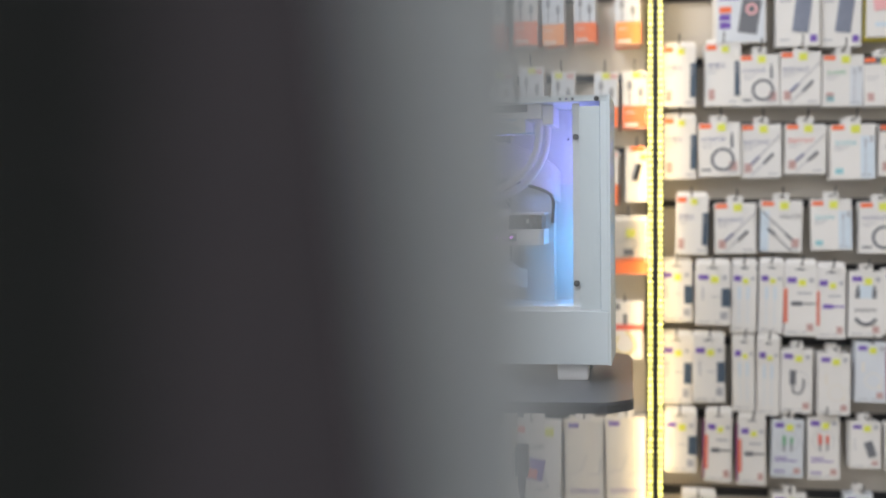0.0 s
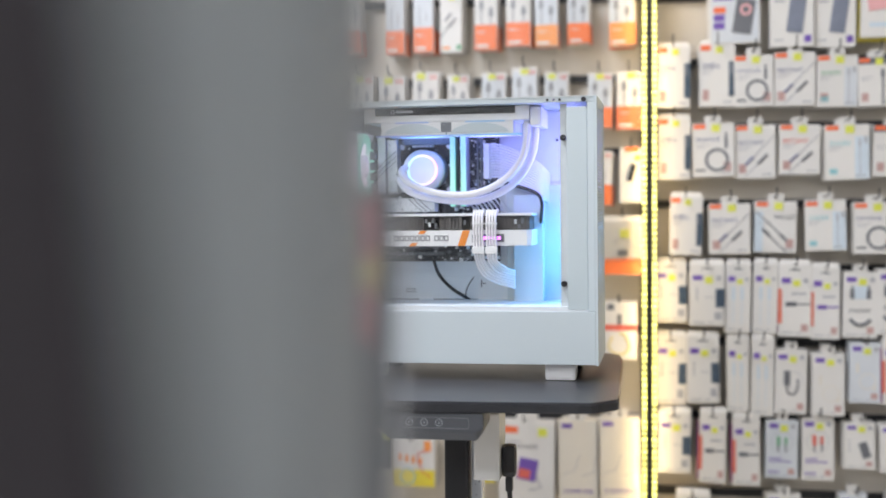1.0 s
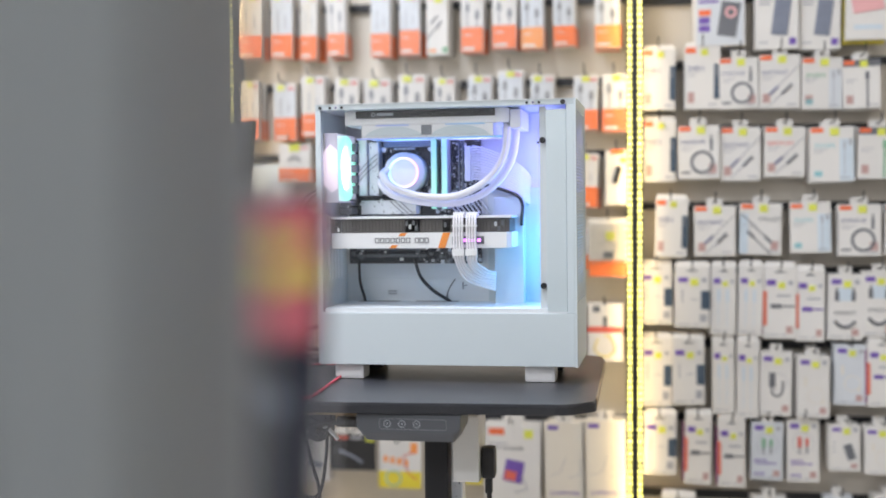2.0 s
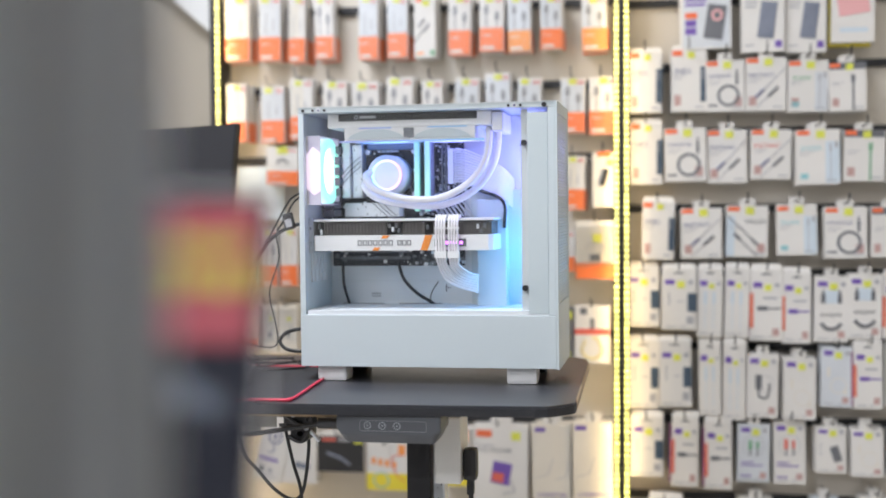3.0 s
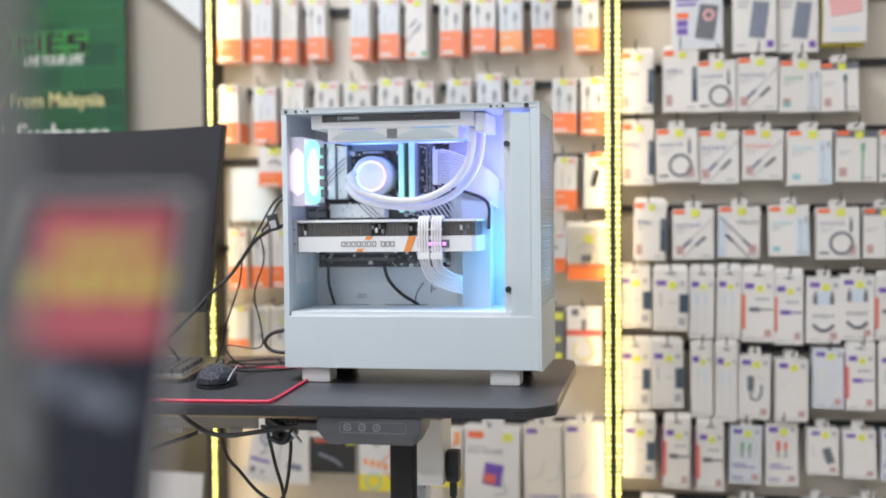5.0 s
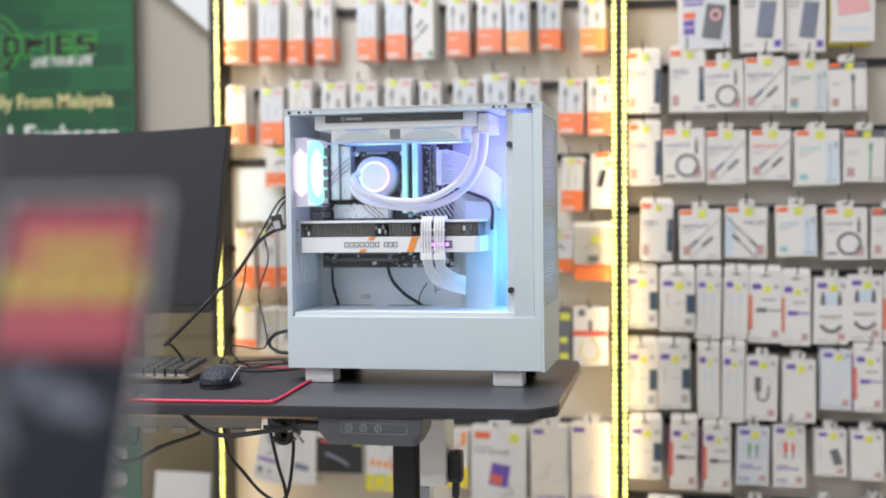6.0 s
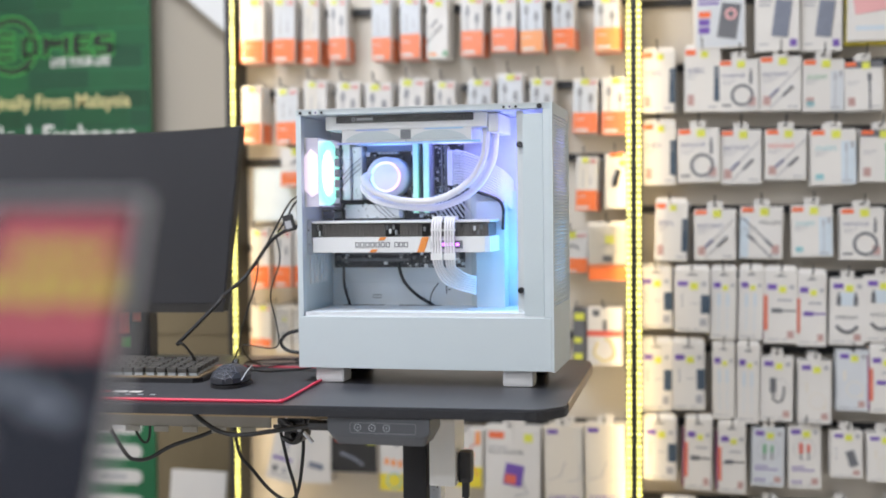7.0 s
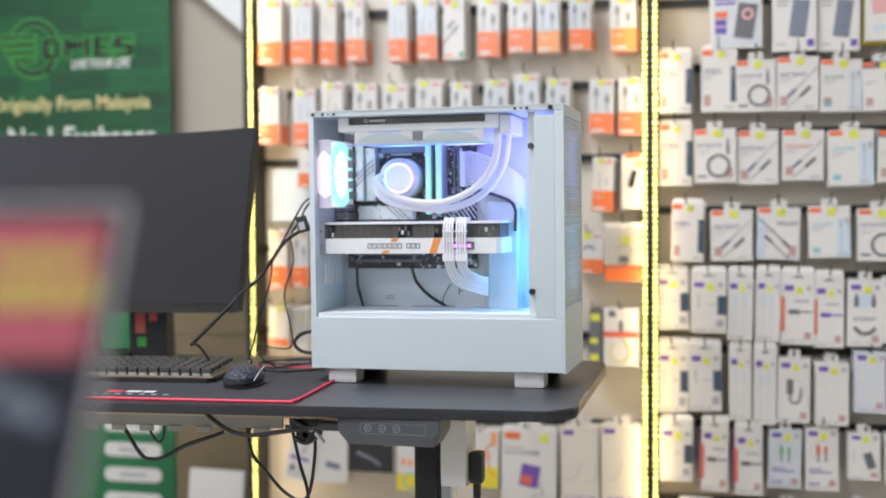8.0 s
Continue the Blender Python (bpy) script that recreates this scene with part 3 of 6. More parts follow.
        bars("red_mark", [(w * 0.17, w * 0.22, h * 0.88, h * 0.95), (w * 0.27, w * 0.32, h * 0.88, h * 0.95), (w * 0.37, w * 0.42, h * 0.88, h * 0.95)], M["redink"], p, 0.0012)
        part("clear_sleeve", box(-w * 0.53, w * rng.uniform(0.56, 0.72), -0.0062, -0.0054, -h * 0.01, h * 0.97, 0.0003), M["sleeve"], p, "clear plastic sleeve")
        if k in ("orangec", "orangecg"):
            for dx, zt in ((-0.22, 0.8), (0.22, 0.68)):
                bars("plug_picture", [(w * (dx - 0.09), w * (dx + 0.09), h * (zt - 0.12), h * zt), (w * (dx - 0.05), w * (dx + 0.05), h * zt, h * (zt + 0.04)), (w * (dx - 0.025), w * (dx + 0.025), h * band + 0.002, h * (zt - 0.12))], M["midink"], p, 0.0012)
        elif k in ("orange", "orangeg"):
            bars("plug_picture", [(-w * 0.2, -w * 0.14, h * (band + 0.04), h * 0.74), (w * 0.14, w * 0.2, h * (band + 0.1), h * 0.64)], M["greyink"], p, 0.0008)
        elif k == "orangeb":
            stroke("cable_picture", [(-w * 0.2, h * 0.6), (0, h * 0.68), (w * 0.2, h * 0.58)], 0.0025, M["ink"], p)
    if k == "sketch":
        slab("logo_patch", -w * 0.4, -w * 0.15, h * 0.9, h * 0.97, M["logo"], p)
        bars("foot_print", [(-w * 0.4, -w * 0.05, h * 0.05, h * 0.09)], M["amber"], p)
        bars("green_print", [(w * 0.25, w * 0.48, h * 0.04, h * 0.12)], M["greenink"], p)
        stroke("cable_picture", [(-w * 0.48, h * 0.25), (w * 0.05, h * 0.5)], 0.0013, M["ink"], p, 1)
        stroke("plug_picture", [(-w * 0.3, h * 0.5), (w * 0.0, h * 0.63)], 0.0032, M["greyink"], p, 1)
        stroke("plug_picture", [(-w * 0.05, h * 0.42), (w * 0.2, h * 0.55)], 0.0034, M["greyink"], p, 1)
        dot("price_sticker", w * 0.05, h * 0.88, w * 0.16, M["lime"], p, 0.0016, 0.8)
    if k == "holder":
        part("car_holder", box(-w * 0.12, w * 0.12, -0.004, -0.0001, -h * 0.16, h * 0.16, 0.0016), M["blackplastic"], p).matrix_basis = pose(0, 0, h * 0.55, 0, 15, 0)
        slab("orange_head", -w * 0.3, w * 0.3, h * 0.93, h * 1.02, M["orange"], p, 0.001)
        dot("price_sticker", w * 0.25, h * 0.82, w * 0.14, M["lime"], p, 0.0016)
    if k == "bag":
        if band:
            slab("colour_band", -w / 2, w / 2, 0.001, h * band, M["orange"], p)
        part("accessory", box(-w * 0.13, w * 0.13, -0.004, -0.0001, h * 0.32, h * 0.43, 0.0016), M["ink"], p)
        dot("price_sticker", w * 0.05, h * 0.7, w * 0.12, M["lime"], p, 0.0012)
        part("clear_sleeve", box(-w * 0.48, w * 0.48, -0.0075, -0.0066, h * 0.22, h * 0.92, 0.0004), M["blister"], p, "clear plastic sleeve")
        part("accessory", tube([(-w * 0.25, -0.001, h * 0.55), (0, -0.001, h * 0.62), (w * 0.22, -0.001, h * 0.52), (0.1 * w, -0.001, h * 0.44)], 0.0016, 6), M["greyink"], p)
    if k == "black":
        bars("lime_print", [(-w * 0.4, w * 0.4, h * 0.8, h * 0.93), (-w * 0.4, w * 0.2, h * 0.4, h * 0.5), (-w * 0.4, w * 0.3, h * 0.1, h * 0.22)], M["lime"], p)
    if k == "redcable":
        slab("red_stripe", -w / 2, w / 2, h * 0.5, h * 0.6, M["redink"], p)
        stroke("cable_picture", [(-w * 0.2, h * 0.4), (-w * 0.3, h * 0.2), (0, h * 0.08), (w * 0.28, h * 0.2), (w * 0.15, h * 0.42), (0.0, h * 0.45)], 0.0028, M["gold"], p)
        bars("plug_picture", [(-w * 0.06, w * 0.06, h * 0.6, h * 0.78), (-w * 0.35, -w * 0.15, h * 0.85, h * 0.96)], M["ink"], p)
    if k == "greybox":
        b = part("device_picture", box(-w * 0.2, w * 0.2, -0.0015, -0.0001, -h * 0.05, h * 0.05, 0.0006), M["bank"], p)
        b.matrix_basis = pose(w * 0.1, 0, h * 0.3, 0, 12, 0)
    if k == "blackbox":
        slab("black_print", -w / 2, w / 2, 0.001, h * 0.93, M["upright"], p, 0.0004)
        bars("print_line", [(-w * 0.4, -w * 0.1, h * 0.8, h * 0.88)], M["redink"], p)
        bars("print_line", [(-w * 0.05, w * 0.2, h * 0.8, h * 0.88)], M["greyink"], p)
        stroke("device_picture", [(-w * 0.3, h * 0.5), (0, h * 0.36), (w * 0.2, h * 0.2)], 0.004, M["bank"], p)
        dot("price_sticker", w * 0.38, h * 0.85, w * 0.09, M["lime"], p, 0.0016)
    if k == "yellow":
        slab("yellow_print", -w / 2, w / 2, 0.001, h * 0.36, M["yellow"], p)
        bars("device_picture", [(-w * 0.38, -w * 0.28, h * 0.55, h * 0.68), (-w * 0.22, -w * 0.12, h * 0.52, h * 0.66), (-w * 0.06, w * 0.04, h * 0.5, h * 0.64), (w * 0.1, w * 0.2, h * 0.48, h * 0.6), (w * 0.25, w * 0.42, h * 0.74, h * 0.96)], M["amber"], p)
        stroke("red_cable_picture", [(w * 0.35, h * 0.75), (w * 0.1, h * 0.68), (w * 0.2, h * 0.35), (w * 0.4, h * 0.2)], 0.0016, M["redink"], p)
        part("blue_cable_picture", disc(bmesh.new(), (-w * 0.15, -0.0008, h * 0.22), (0, -1, 0), w * 0.16, w * 0.19, 0.0008, 20), M["tealink"], p)
    if k == "tablet":
        slab("logo_patch", -w * 0.44, -w * 0.16, h * 0.88, h * 0.96, M["logo"], p)
        dot("price_sticker", w * 0.28, h * 0.9, w * 0.08, M["lime"], p, 0.0016)
        text_on("FLAT HOLDER", w * 0.1, -w * 0.44, h * 0.7, M["ink"], p)
        bars("small_print", [(-w * 0.44, -w * 0.1, h * 0.77, h * 0.785)], M["greyink"], p)
        t = part("tablet_picture", box(-w * 0.17, w * 0.17, -0.002, -0.0001, -h * 0.13, h * 0.13, 0.0008), M["purple"], p)
        t.matrix_basis = pose(w * 0.02, 0, h * 0.45, 0, 9, 0)
        u = part("tablet_picture", box(-w * 0.15, w * 0.06, -0.0026, -0.0021, -h * 0.11, h * 0.0, 0.0), M["redink"], p)
        u.matrix_basis = pose(w * 0.02, 0, h * 0.45, 0, 9, 0)
        stroke("stand_picture", [(w * 0.16, h * 0.4), (w * 0.27, h * 0.24), (w * 0.05, h * 0.2)], 0.002, M["greyink"], p, 1)
    if k == "computer":
        slab("logo_patch", -w * 0.42, -w * 0.15, h * 0.91, h * 0.96, M["purple"], p)
        text_on("COMPUTER", w * 0.15, 0, h * 0.16, M["purple"], p, align="CENTER")
        stroke("stand_picture", [(-w * 0.4, h * 0.38), (-w * 0.1, h * 0.42), (w * 0.05, h * 0.6)], 0.0008, M["greyink"], p, 1)
        stroke("stand_picture", [(w * 0.1, h * 0.36), (w * 0.4, h * 0.4), (w * 0.45, h * 0.58)], 0.0008, M["greyink"], p, 1)


TABBED = {"coil", "diag", "diagred", "green", "teal", "dark", "valley", "arc", "adapter", "ring", "plugs", "plugsred", "block", "tablet", "computer", "bank", "magnet_bank"}
hook_mesh = mesh_of("peg_hook", tube([(0, 0.07, 0), (0, -0.03, -0.001), (0, -0.044, 0.002), (0, -0.05, 0.009), (0, -0.051, 0.02)], 0.0017, 6, steps=3), M["hook"])
plain = {}


def spare(k, w, h, d, body):
    """A plain package like the front one, for those that hang behind it."""
    key = (k, w, h)
    if key not in plain:
        bm = box(-w / 2, w / 2, 0, d - 0.001, 0, h, 0.0012)
        plain[key] = mesh_of("carton", bm, body)
    return plain[key]


def package(x, ztop, w, h, k, band=0.0, group="", deep=3):
    d = 0.0165
    body = M["cream"] if k in ("computer", "plainorange", "holder", "bag") else M["ink"] if k in ("black",) else M["greycard"] if k in ("plugs", "greyring") else M["card"]
    lean, turn = rng.uniform(-1.3, 1.3), rng.uniform(-3, 3)
    y = FRONT + rng.uniform(-0.006, 0.006)
    th = 0.012 if k == "bag" else d
    p = thing("hanging_package", LOOKS[k] + ", hanging", "package", pose(x, y, ztop - h, 0, lean, turn), group)
    part("carton", box(-w / 2, w / 2, 0, th, 0, h, 0.0012), body, p)
    if k in TABBED:
        tab(w * (0.28 if k in ("tablet",) else 0.36), 0.017, h, d, M["card"], p)
    if k in ("phone", "narrow", "edge", "edgep", "shell"):
        bm = bmesh.new()
        fa = [bm.verts.new((x, y, z)) for x, y, z in ((-w / 2, 0.0012, h), (w / 2, 0.0012, h), (w * 0.44, 0.010, h + 0.011), (-w * 0.44, 0.010, h + 0.011))]
        fb = [bm.verts.new((v.co.x, v.co.y + 0.0055, v.co.z)) for v in fa]
        bm.faces.new(fa), bm.faces.new(fb[::-1])
        for i in range(4):
            bm.faces.new((fa[i], fa[(i + 1) % 4], fb[(i + 1) % 4], fb[i]))
        part("folded_header", bm, body, p)
    front_face(k, w, h, p, band)
    hz = 0.012 if k in TABBED else 0.002
    hook = new("peg_hook", hook_mesh)
    hook.matrix_basis = pose(x, y, ztop + hz)
    tagged(hook, "black wire peg hook on a display rail", "hook", "peg hooks")
    for i in range(1, deep):
        q = thing("hanging_package", LOOKS[k].split(" with ")[0] + " hanging behind another", "package", pose(x + rng.uniform(-0.004, 0.004), y + i * (d + 0.0045), ztop - h + rng.uniform(-0.003, 0.003), 0, lean + rng.uniform(-0.8, 0.8), turn * 0.7), group)
        o = new("carton", spare(k, w, h, d, body))
        o.parent = q
        if k in TABBED:
            tab(w * 0.36, 0.017, h, d, M["card"], q)
        if k.startswith("orange"):
            part("colour_band", boxes((-w / 2, w / 2, -0.0006, -0.0001, 0.001, h * band), (w / 2 + 0.0001, w / 2 + 0.0006, 0.001, d - 0.002, 0.001, h * band)), M["orange"], q)


ROW_R0 = [
    (-0.028, 1.545, 0.113, 0.153, 'magnet_bank'),
    (0.099, 1.539, 0.095, 0.159, 'bank'),
    (0.194, 1.536, 0.09, 0.158, 'bank'),
    (0.296, 1.531, 0.094, 0.134, 'pink'),
]
ROW_R1 = [
    (-0.168, 1.388, 0.075, 0.141, 'shell'),
    (-0.068, 1.392, 0.08, 0.144, 'shell'),
    (0.015, 1.363, 0.087, 0.117, 'coil'),
    (0.105, 1.368, 0.091, 0.122, 'diag'),
    (0.199, 1.359, 0.09, 0.117, 'green'),
    (0.287, 1.352, 0.082, 0.11, 'dark'),
]
ROW_R2 = [
    (-0.166, 1.223, 0.074, 0.143, 'shell'),
    (-0.075, 1.209, 0.094, 0.123, 'coil'),
    (0.019, 1.204, 0.091, 0.123, 'diag'),
    (0.117, 1.203, 0.091, 0.114, 'diagred'),
    (0.222, 1.201, 0.097, 0.125, 'teal'),
    (0.321, 1.198, 0.089, 0.116, 'dark'),
    (0.412, 1.197, 0.081, 0.116, 'coil'),
]
ROW_R3 = [
    (-0.14, 1.039, 0.073, 0.135, 'shell'),
    (-0.039, 1.023, 0.093, 0.117, 'diag'),
    (0.063, 1.027, 0.094, 0.118, 'valley'),
    (0.176, 1.028, 0.09, 0.114, 'teal'),
    (0.283, 1.023, 0.093, 0.116, 'coil'),
    (0.377, 1.022, 0.08, 0.113, 'dark'),
    (0.464, 1.022, 0.075, 0.112, 'diag'),
]
ROW_R4 = [
    (-0.173, 0.887, 0.075, 0.142, 'phone'),
    (-0.091, 0.883, 0.08, 0.144, 'phone'),
    (-0.021, 0.884, 0.057, 0.161, 'narrow'),
    (0.04, 0.885, 0.055, 0.163, 'narrow'),
    (0.107, 0.882, 0.072, 0.166, 'edge'),
    (0.175, 0.875, 0.064, 0.165, 'edgep'),
    (0.251, 0.863, 0.076, 0.149, 'arc'),
    (0.325, 0.869, 0.074, 0.147, 'arc'),
    (0.399, 0.869, 0.068, 0.146, 'edge'),
]
ROW_R5 = [
    (-0.174, 0.714, 0.071, 0.163, 'phone'),
    (-0.098, 0.715, 0.074, 0.158, 'phone'),
    (-0.019, 0.713, 0.05, 0.175, 'narrow'),
    (0.035, 0.711, 0.05, 0.181, 'narrow'),
    (0.098, 0.684, 0.071, 0.147, 'adapter'),
    (0.182, 0.677, 0.072, 0.143, 'ring'),
    (0.263, 0.703, 0.069, 0.139, 'greyring'),
    (0.334, 0.715, 0.063, 0.153, 'edgep'),
    (0.408, 0.71, 0.071, 0.142, 'phone'),
]
ROW_R6 = [
    (-0.166, 0.535, 0.076, 0.144, 'phone'),
    (-0.078, 0.537, 0.061, 0.167, 'edge'),
    (0.0, 0.529, 0.061, 0.162, 'edge'),
    (0.079, 0.521, 0.072, 0.136, 'plugs'),
    (0.162, 0.528, 0.072, 0.146, 'plugsred'),
    (0.253, 0.519, 0.068, 0.107, 'block'),
    (0.333, 0.516, 0.071, 0.11, 'ring'),
    (0.411, 0.518, 0.067, 0.115, 'plugs'),
]
ROW_R7 = [
    (-0.124, 0.341, 0.079, 0.138, 'phone'),
    (0.083, 0.346, 0.077, 0.134, 'ring'),
    (0.241, 0.352, 0.063, 0.133, 'plugs'),
    (0.35, 0.359, 0.068, 0.134, 'block'),
]
ROW_LA = [
    (-1.169, 1.557, 0.063, 0.161, 'orange', 0.35),
    (-1.084, 1.554, 0.056, 0.16, 'orangeg', 0.36),
    (-1.016, 1.551, 0.042, 0.162, 'orange', 0.36),
    (-0.944, 1.548, 0.046, 0.153, 'orangec', 0.36),
    (-0.831, 1.544, 0.047, 0.155, 'orangeg', 0.36),
    (-0.761, 1.541, 0.049, 0.148, 'orangeg', 0.4),
    (-0.692, 1.539, 0.053, 0.149, 'sketch', 0),
    (-0.608, 1.536, 0.053, 0.142, 'orangec', 0.42),
    (-0.53, 1.533, 0.058, 0.132, 'orangec', 0.42),
    (-0.462, 1.53, 0.053, 0.132, 'orangecg', 0.38),
    (-0.386, 1.527, 0.05, 0.125, 'orangecg', 0.38),
    (-0.285, 1.523, 0.058, 0.127, 'orangecg', 0.42),
]
ROW_LB = [
    (-1.172, 1.339, 0.048, 0.143, 'orange', 0.35),
    (-1.077, 1.331, 0.058, 0.141, 'orangeg', 0.4),
    (-1.004, 1.347, 0.056, 0.149, 'orange', 0.38),
    (-0.919, 1.34, 0.06, 0.145, 'orangec', 0.38),
    (-0.841, 1.336, 0.067, 0.143, 'orangec', 0.38),
    (-0.757, 1.344, 0.065, 0.148, 'orangec', 0.38),
    (-0.673, 1.336, 0.05, 0.141, 'orangec', 0.38),
    (-0.591, 1.339, 0.057, 0.141, 'orangecg', 0.38),
    (-0.514, 1.35, 0.059, 0.145, 'orangecg', 0.38),
    (-0.441, 1.336, 0.056, 0.135, 'orangecg', 0.38),
    (-0.338, 1.333, 0.057, 0.129, 'orangecg', 0.37),
    (-0.269, 1.334, 0.058, 0.134, 'orangec', 0.4),
]
ROW_LC = [
    (-1.055, 1.18, 0.081, 0.095, 'orangeb', 0.38),
    (-0.914, 1.17, 0.059, 0.141, 'orangeb', 0.38),
    (-0.561, 1.159, 0.061, 0.136, 'orangec', 0.38),
    (-0.336, 1.149, 0.049, 0.128, 'orange', 0.38),
    (-0.264, 1.155, 0.053, 0.128, 'holder', 0),
]
ROW_LD = [
    (-1.151, 0.981, 0.045, 0.15, 'orange', 0.38),
    (-1.091, 0.98, 0.042, 0.145, 'orangec', 0.36),
    (-1.041, 0.98, 0.045, 0.144, 'orange', 0.36),
    (-0.368, 0.971, 0.068, 0.097, 'orangeb', 0.36),
    (-0.284, 0.995, 0.091, 0.138, 'bag', 0.28),
]
ROW_LE = [
    (-1.151, 0.79, 0.052, 0.105, 'plainorange', 0.2),
    (-1.095, 0.79, 0.041, 0.12, 'bag', 0),
    (-1.043, 0.791, 0.048, 0.121, 'bag', 0),
    (-0.354, 0.789, 0.03, 0.135, 'black', 0),
    (-0.293, 0.793, 0.082, 0.137, 'redcable', 0),
]
ROW_LF = [
    (-1.021, 0.492, 0.094, 0.147, 'greybox'),
    (-0.91, 0.473, 0.118, 0.096, 'blackbox'),
    (-0.794, 0.452, 0.107, 0.119, 'yellow'),
    (-0.627, 0.494, 0.072, 0.144, 'yellow'),
    (-0.516, 0.497, 0.135, 0.202, 'tablet'),
    (-0.389, 0.509, 0.091, 0.209, 'computer'),
    (-0.29, 0.517, 0.094, 0.213, 'computer'),
]
for row in (ROW_R0, ROW_R1, ROW_R2, ROW_R3, ROW_R4, ROW_R5, ROW_R6, ROW_R7):
    for r in row:
        package(*r, group="cable boxes on the display board", deep=3)
for row in (ROW_LA, ROW_LB, ROW_LC, ROW_LD, ROW_LE):
    for r in row:
        package(*r, group="orange cable packs", deep=4 if row in (ROW_LA, ROW_LB) else 3)
for r in ROW_LF:
    package(*r, group="boxes on the lower rail", deep=3)

# tilted leaflet among the lower boxes
leaf = thing("hanging_leaflet", "white leaflet with a blue fan drawing, hanging askew", "leaflet", pose(-1.105, FRONT - 0.01, 0.35, 0, 14, 4))
part("sheet", box(-0.037, 0.037, 0, 0.002, 0, 0.17, 0.0006), M["card"], leaf)
part("drawing", disc(bmesh.new(), (0.0, -0.0001, 0.115), (0, -1, 0), 0.014, 0.019, 0.0006, 24), M["blueink"], leaf)
part("drawing", disc(bmesh.new(), (0.0, -0.0001, 0.115), (0, -1, 0), 0.0, 0.006, 0.0008, 16), M["blueink"], leaf)
part("drawing", tube([(0.0, -0.0004, 0.095), (0.004, -0.0004, 0.08), (-0.01, -0.0004, 0.07)], 0.0016, 6), M["blueink"], leaf)
slab("print_line", -0.03, 0.02, 0.052, 0.06, M["purple"], leaf)
slab("print_line", -0.025, -0.012, 0.022, 0.036, M["ink"], leaf)
slab("print_line", 0.0, 0.012, 0.022, 0.034, M["greyink"], leaf)
slab("print_line", -0.03, 0.024, 0.012, 0.015, M["greyink"], leaf)

# pale plate hung on the board behind the cables
solid("blank_panel", box(-1.19, -1.07, WALL - 0.02, WALL - 0.014, 1.0, 1.135, 0.002), M["steelblue"], "pale grey blank panel hung on the board", "panel")

# ---------------------------------------------------------------- banner and clutter beside the boards
BY = 3.085
ban = thing("roll_up_banner", "green vinyl roll-up banner with a winged round emblem", "banner", pose(-1.546, BY, -0.036) @ Matrix.Scale(1.035, 4))
part("sheet", box(-0.86, 0.0, 0, 0.004, 0.114, 2.0), M["green"], ban)
part("base", box(-0.88, 0.02, -0.06, 0.05, 0.0348, 0.112, 0.012), M["silver"], ban, "silver roller base")
part("pole", disc(bmesh.new(), (-0.43, 0.02, 0.113), (0, 0, 1), 0, 0.01, 1.88, 12), M["silver"], ban)
greens = [shader("banner_green_print", c, 0.5, vary=0.2, scale=9) for c in ((0.006, 0.075, 0.025), (0.008, 0.096, 0.032), (0.004, 0.055, 0.019), (0.009, 0.1, 0.03), (0.006, 0.066, 0.027))]
for i in range(17):
    z0 = 1.09 + 0.053 * i
    x0 = -0.86 - rng.uniform(0, 0.1)
    while x0 < -0.004:
        x1 = min(x0 + rng.uniform(0.09, 0.2), -0.002)
        part("brick_print", box(max(x0, -0.859), x1 - 0.0012, -0.0004, -0.0001, z0, z0 + 0.0525 - (0.003 if rng.random() < 0.5 else 0.0008)), rng.choice(greens), ban)
        if rng.random() < 0.45 and x1 - x0 > 0.06:
            part("brick_line", box(max(x0, -0.859), x0 + (x1 - x0) * rng.uniform(0.5, 0.95), -0.0007, -0.0005, z0, z0 + rng.uniform(0.004, 0.011)), M["greendark"], ban)
        x0 = x1


def pill(x0, x1, z, r):
    bm = bmesh.new()
    ring = [(x1 - r + r * math.cos(a), z + r * math.sin(a)) for a in [math.pi * (k / 10 - 0.5) for k in range(11)]]
    ring += [(x0 + r + r * math.cos(a), z + r * math.sin(a)) for a in [math.pi * (k / 10 + 0.5) for k in range(11)]]
    f = [bm.verts.new((x, -0.0025, zz)) for x, zz in ring]
    b = [bm.verts.new((x, -0.0001, zz)) for x, zz in ring]
    bm.faces.new(f), bm.faces.new(b[::-1])
    for i in range(len(f)):
        bm.faces.new((f[i], f[(i + 1) % len(f)], b[(i + 1) % len(f)], b[i]))
    return bm


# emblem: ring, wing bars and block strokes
CX, CZ = -0.405, 1.476
part("emblem_ring", disc(bmesh.new(), (CX, -0.0001, CZ), (0, -1, 0), 0.058, 0.082, 0.0006, 40), M["greenlit"], ban)
part("emblem_ring", disc(bmesh.new(), (CX, -0.0008, CZ), (0, -1, 0), 0.062, 0.077, 0.0006, 40), M["rail"], ban)
for i in range(4):
    part("emblem_wing", box(-0.53 + 0.02 * i, -0.40, -0.0024, -0.0016, CZ + 0.026 - 0.021 * i, CZ + 0.036 - 0.021 * i), M["rail"], ban)
    part("emblem_wing", box(-0.535 + 0.02 * i, -0.395, -0.0016, -0.0010, CZ + 0.022 - 0.021 * i, CZ + 0.040 - 0.021 * i), M["greenlit"], ban)
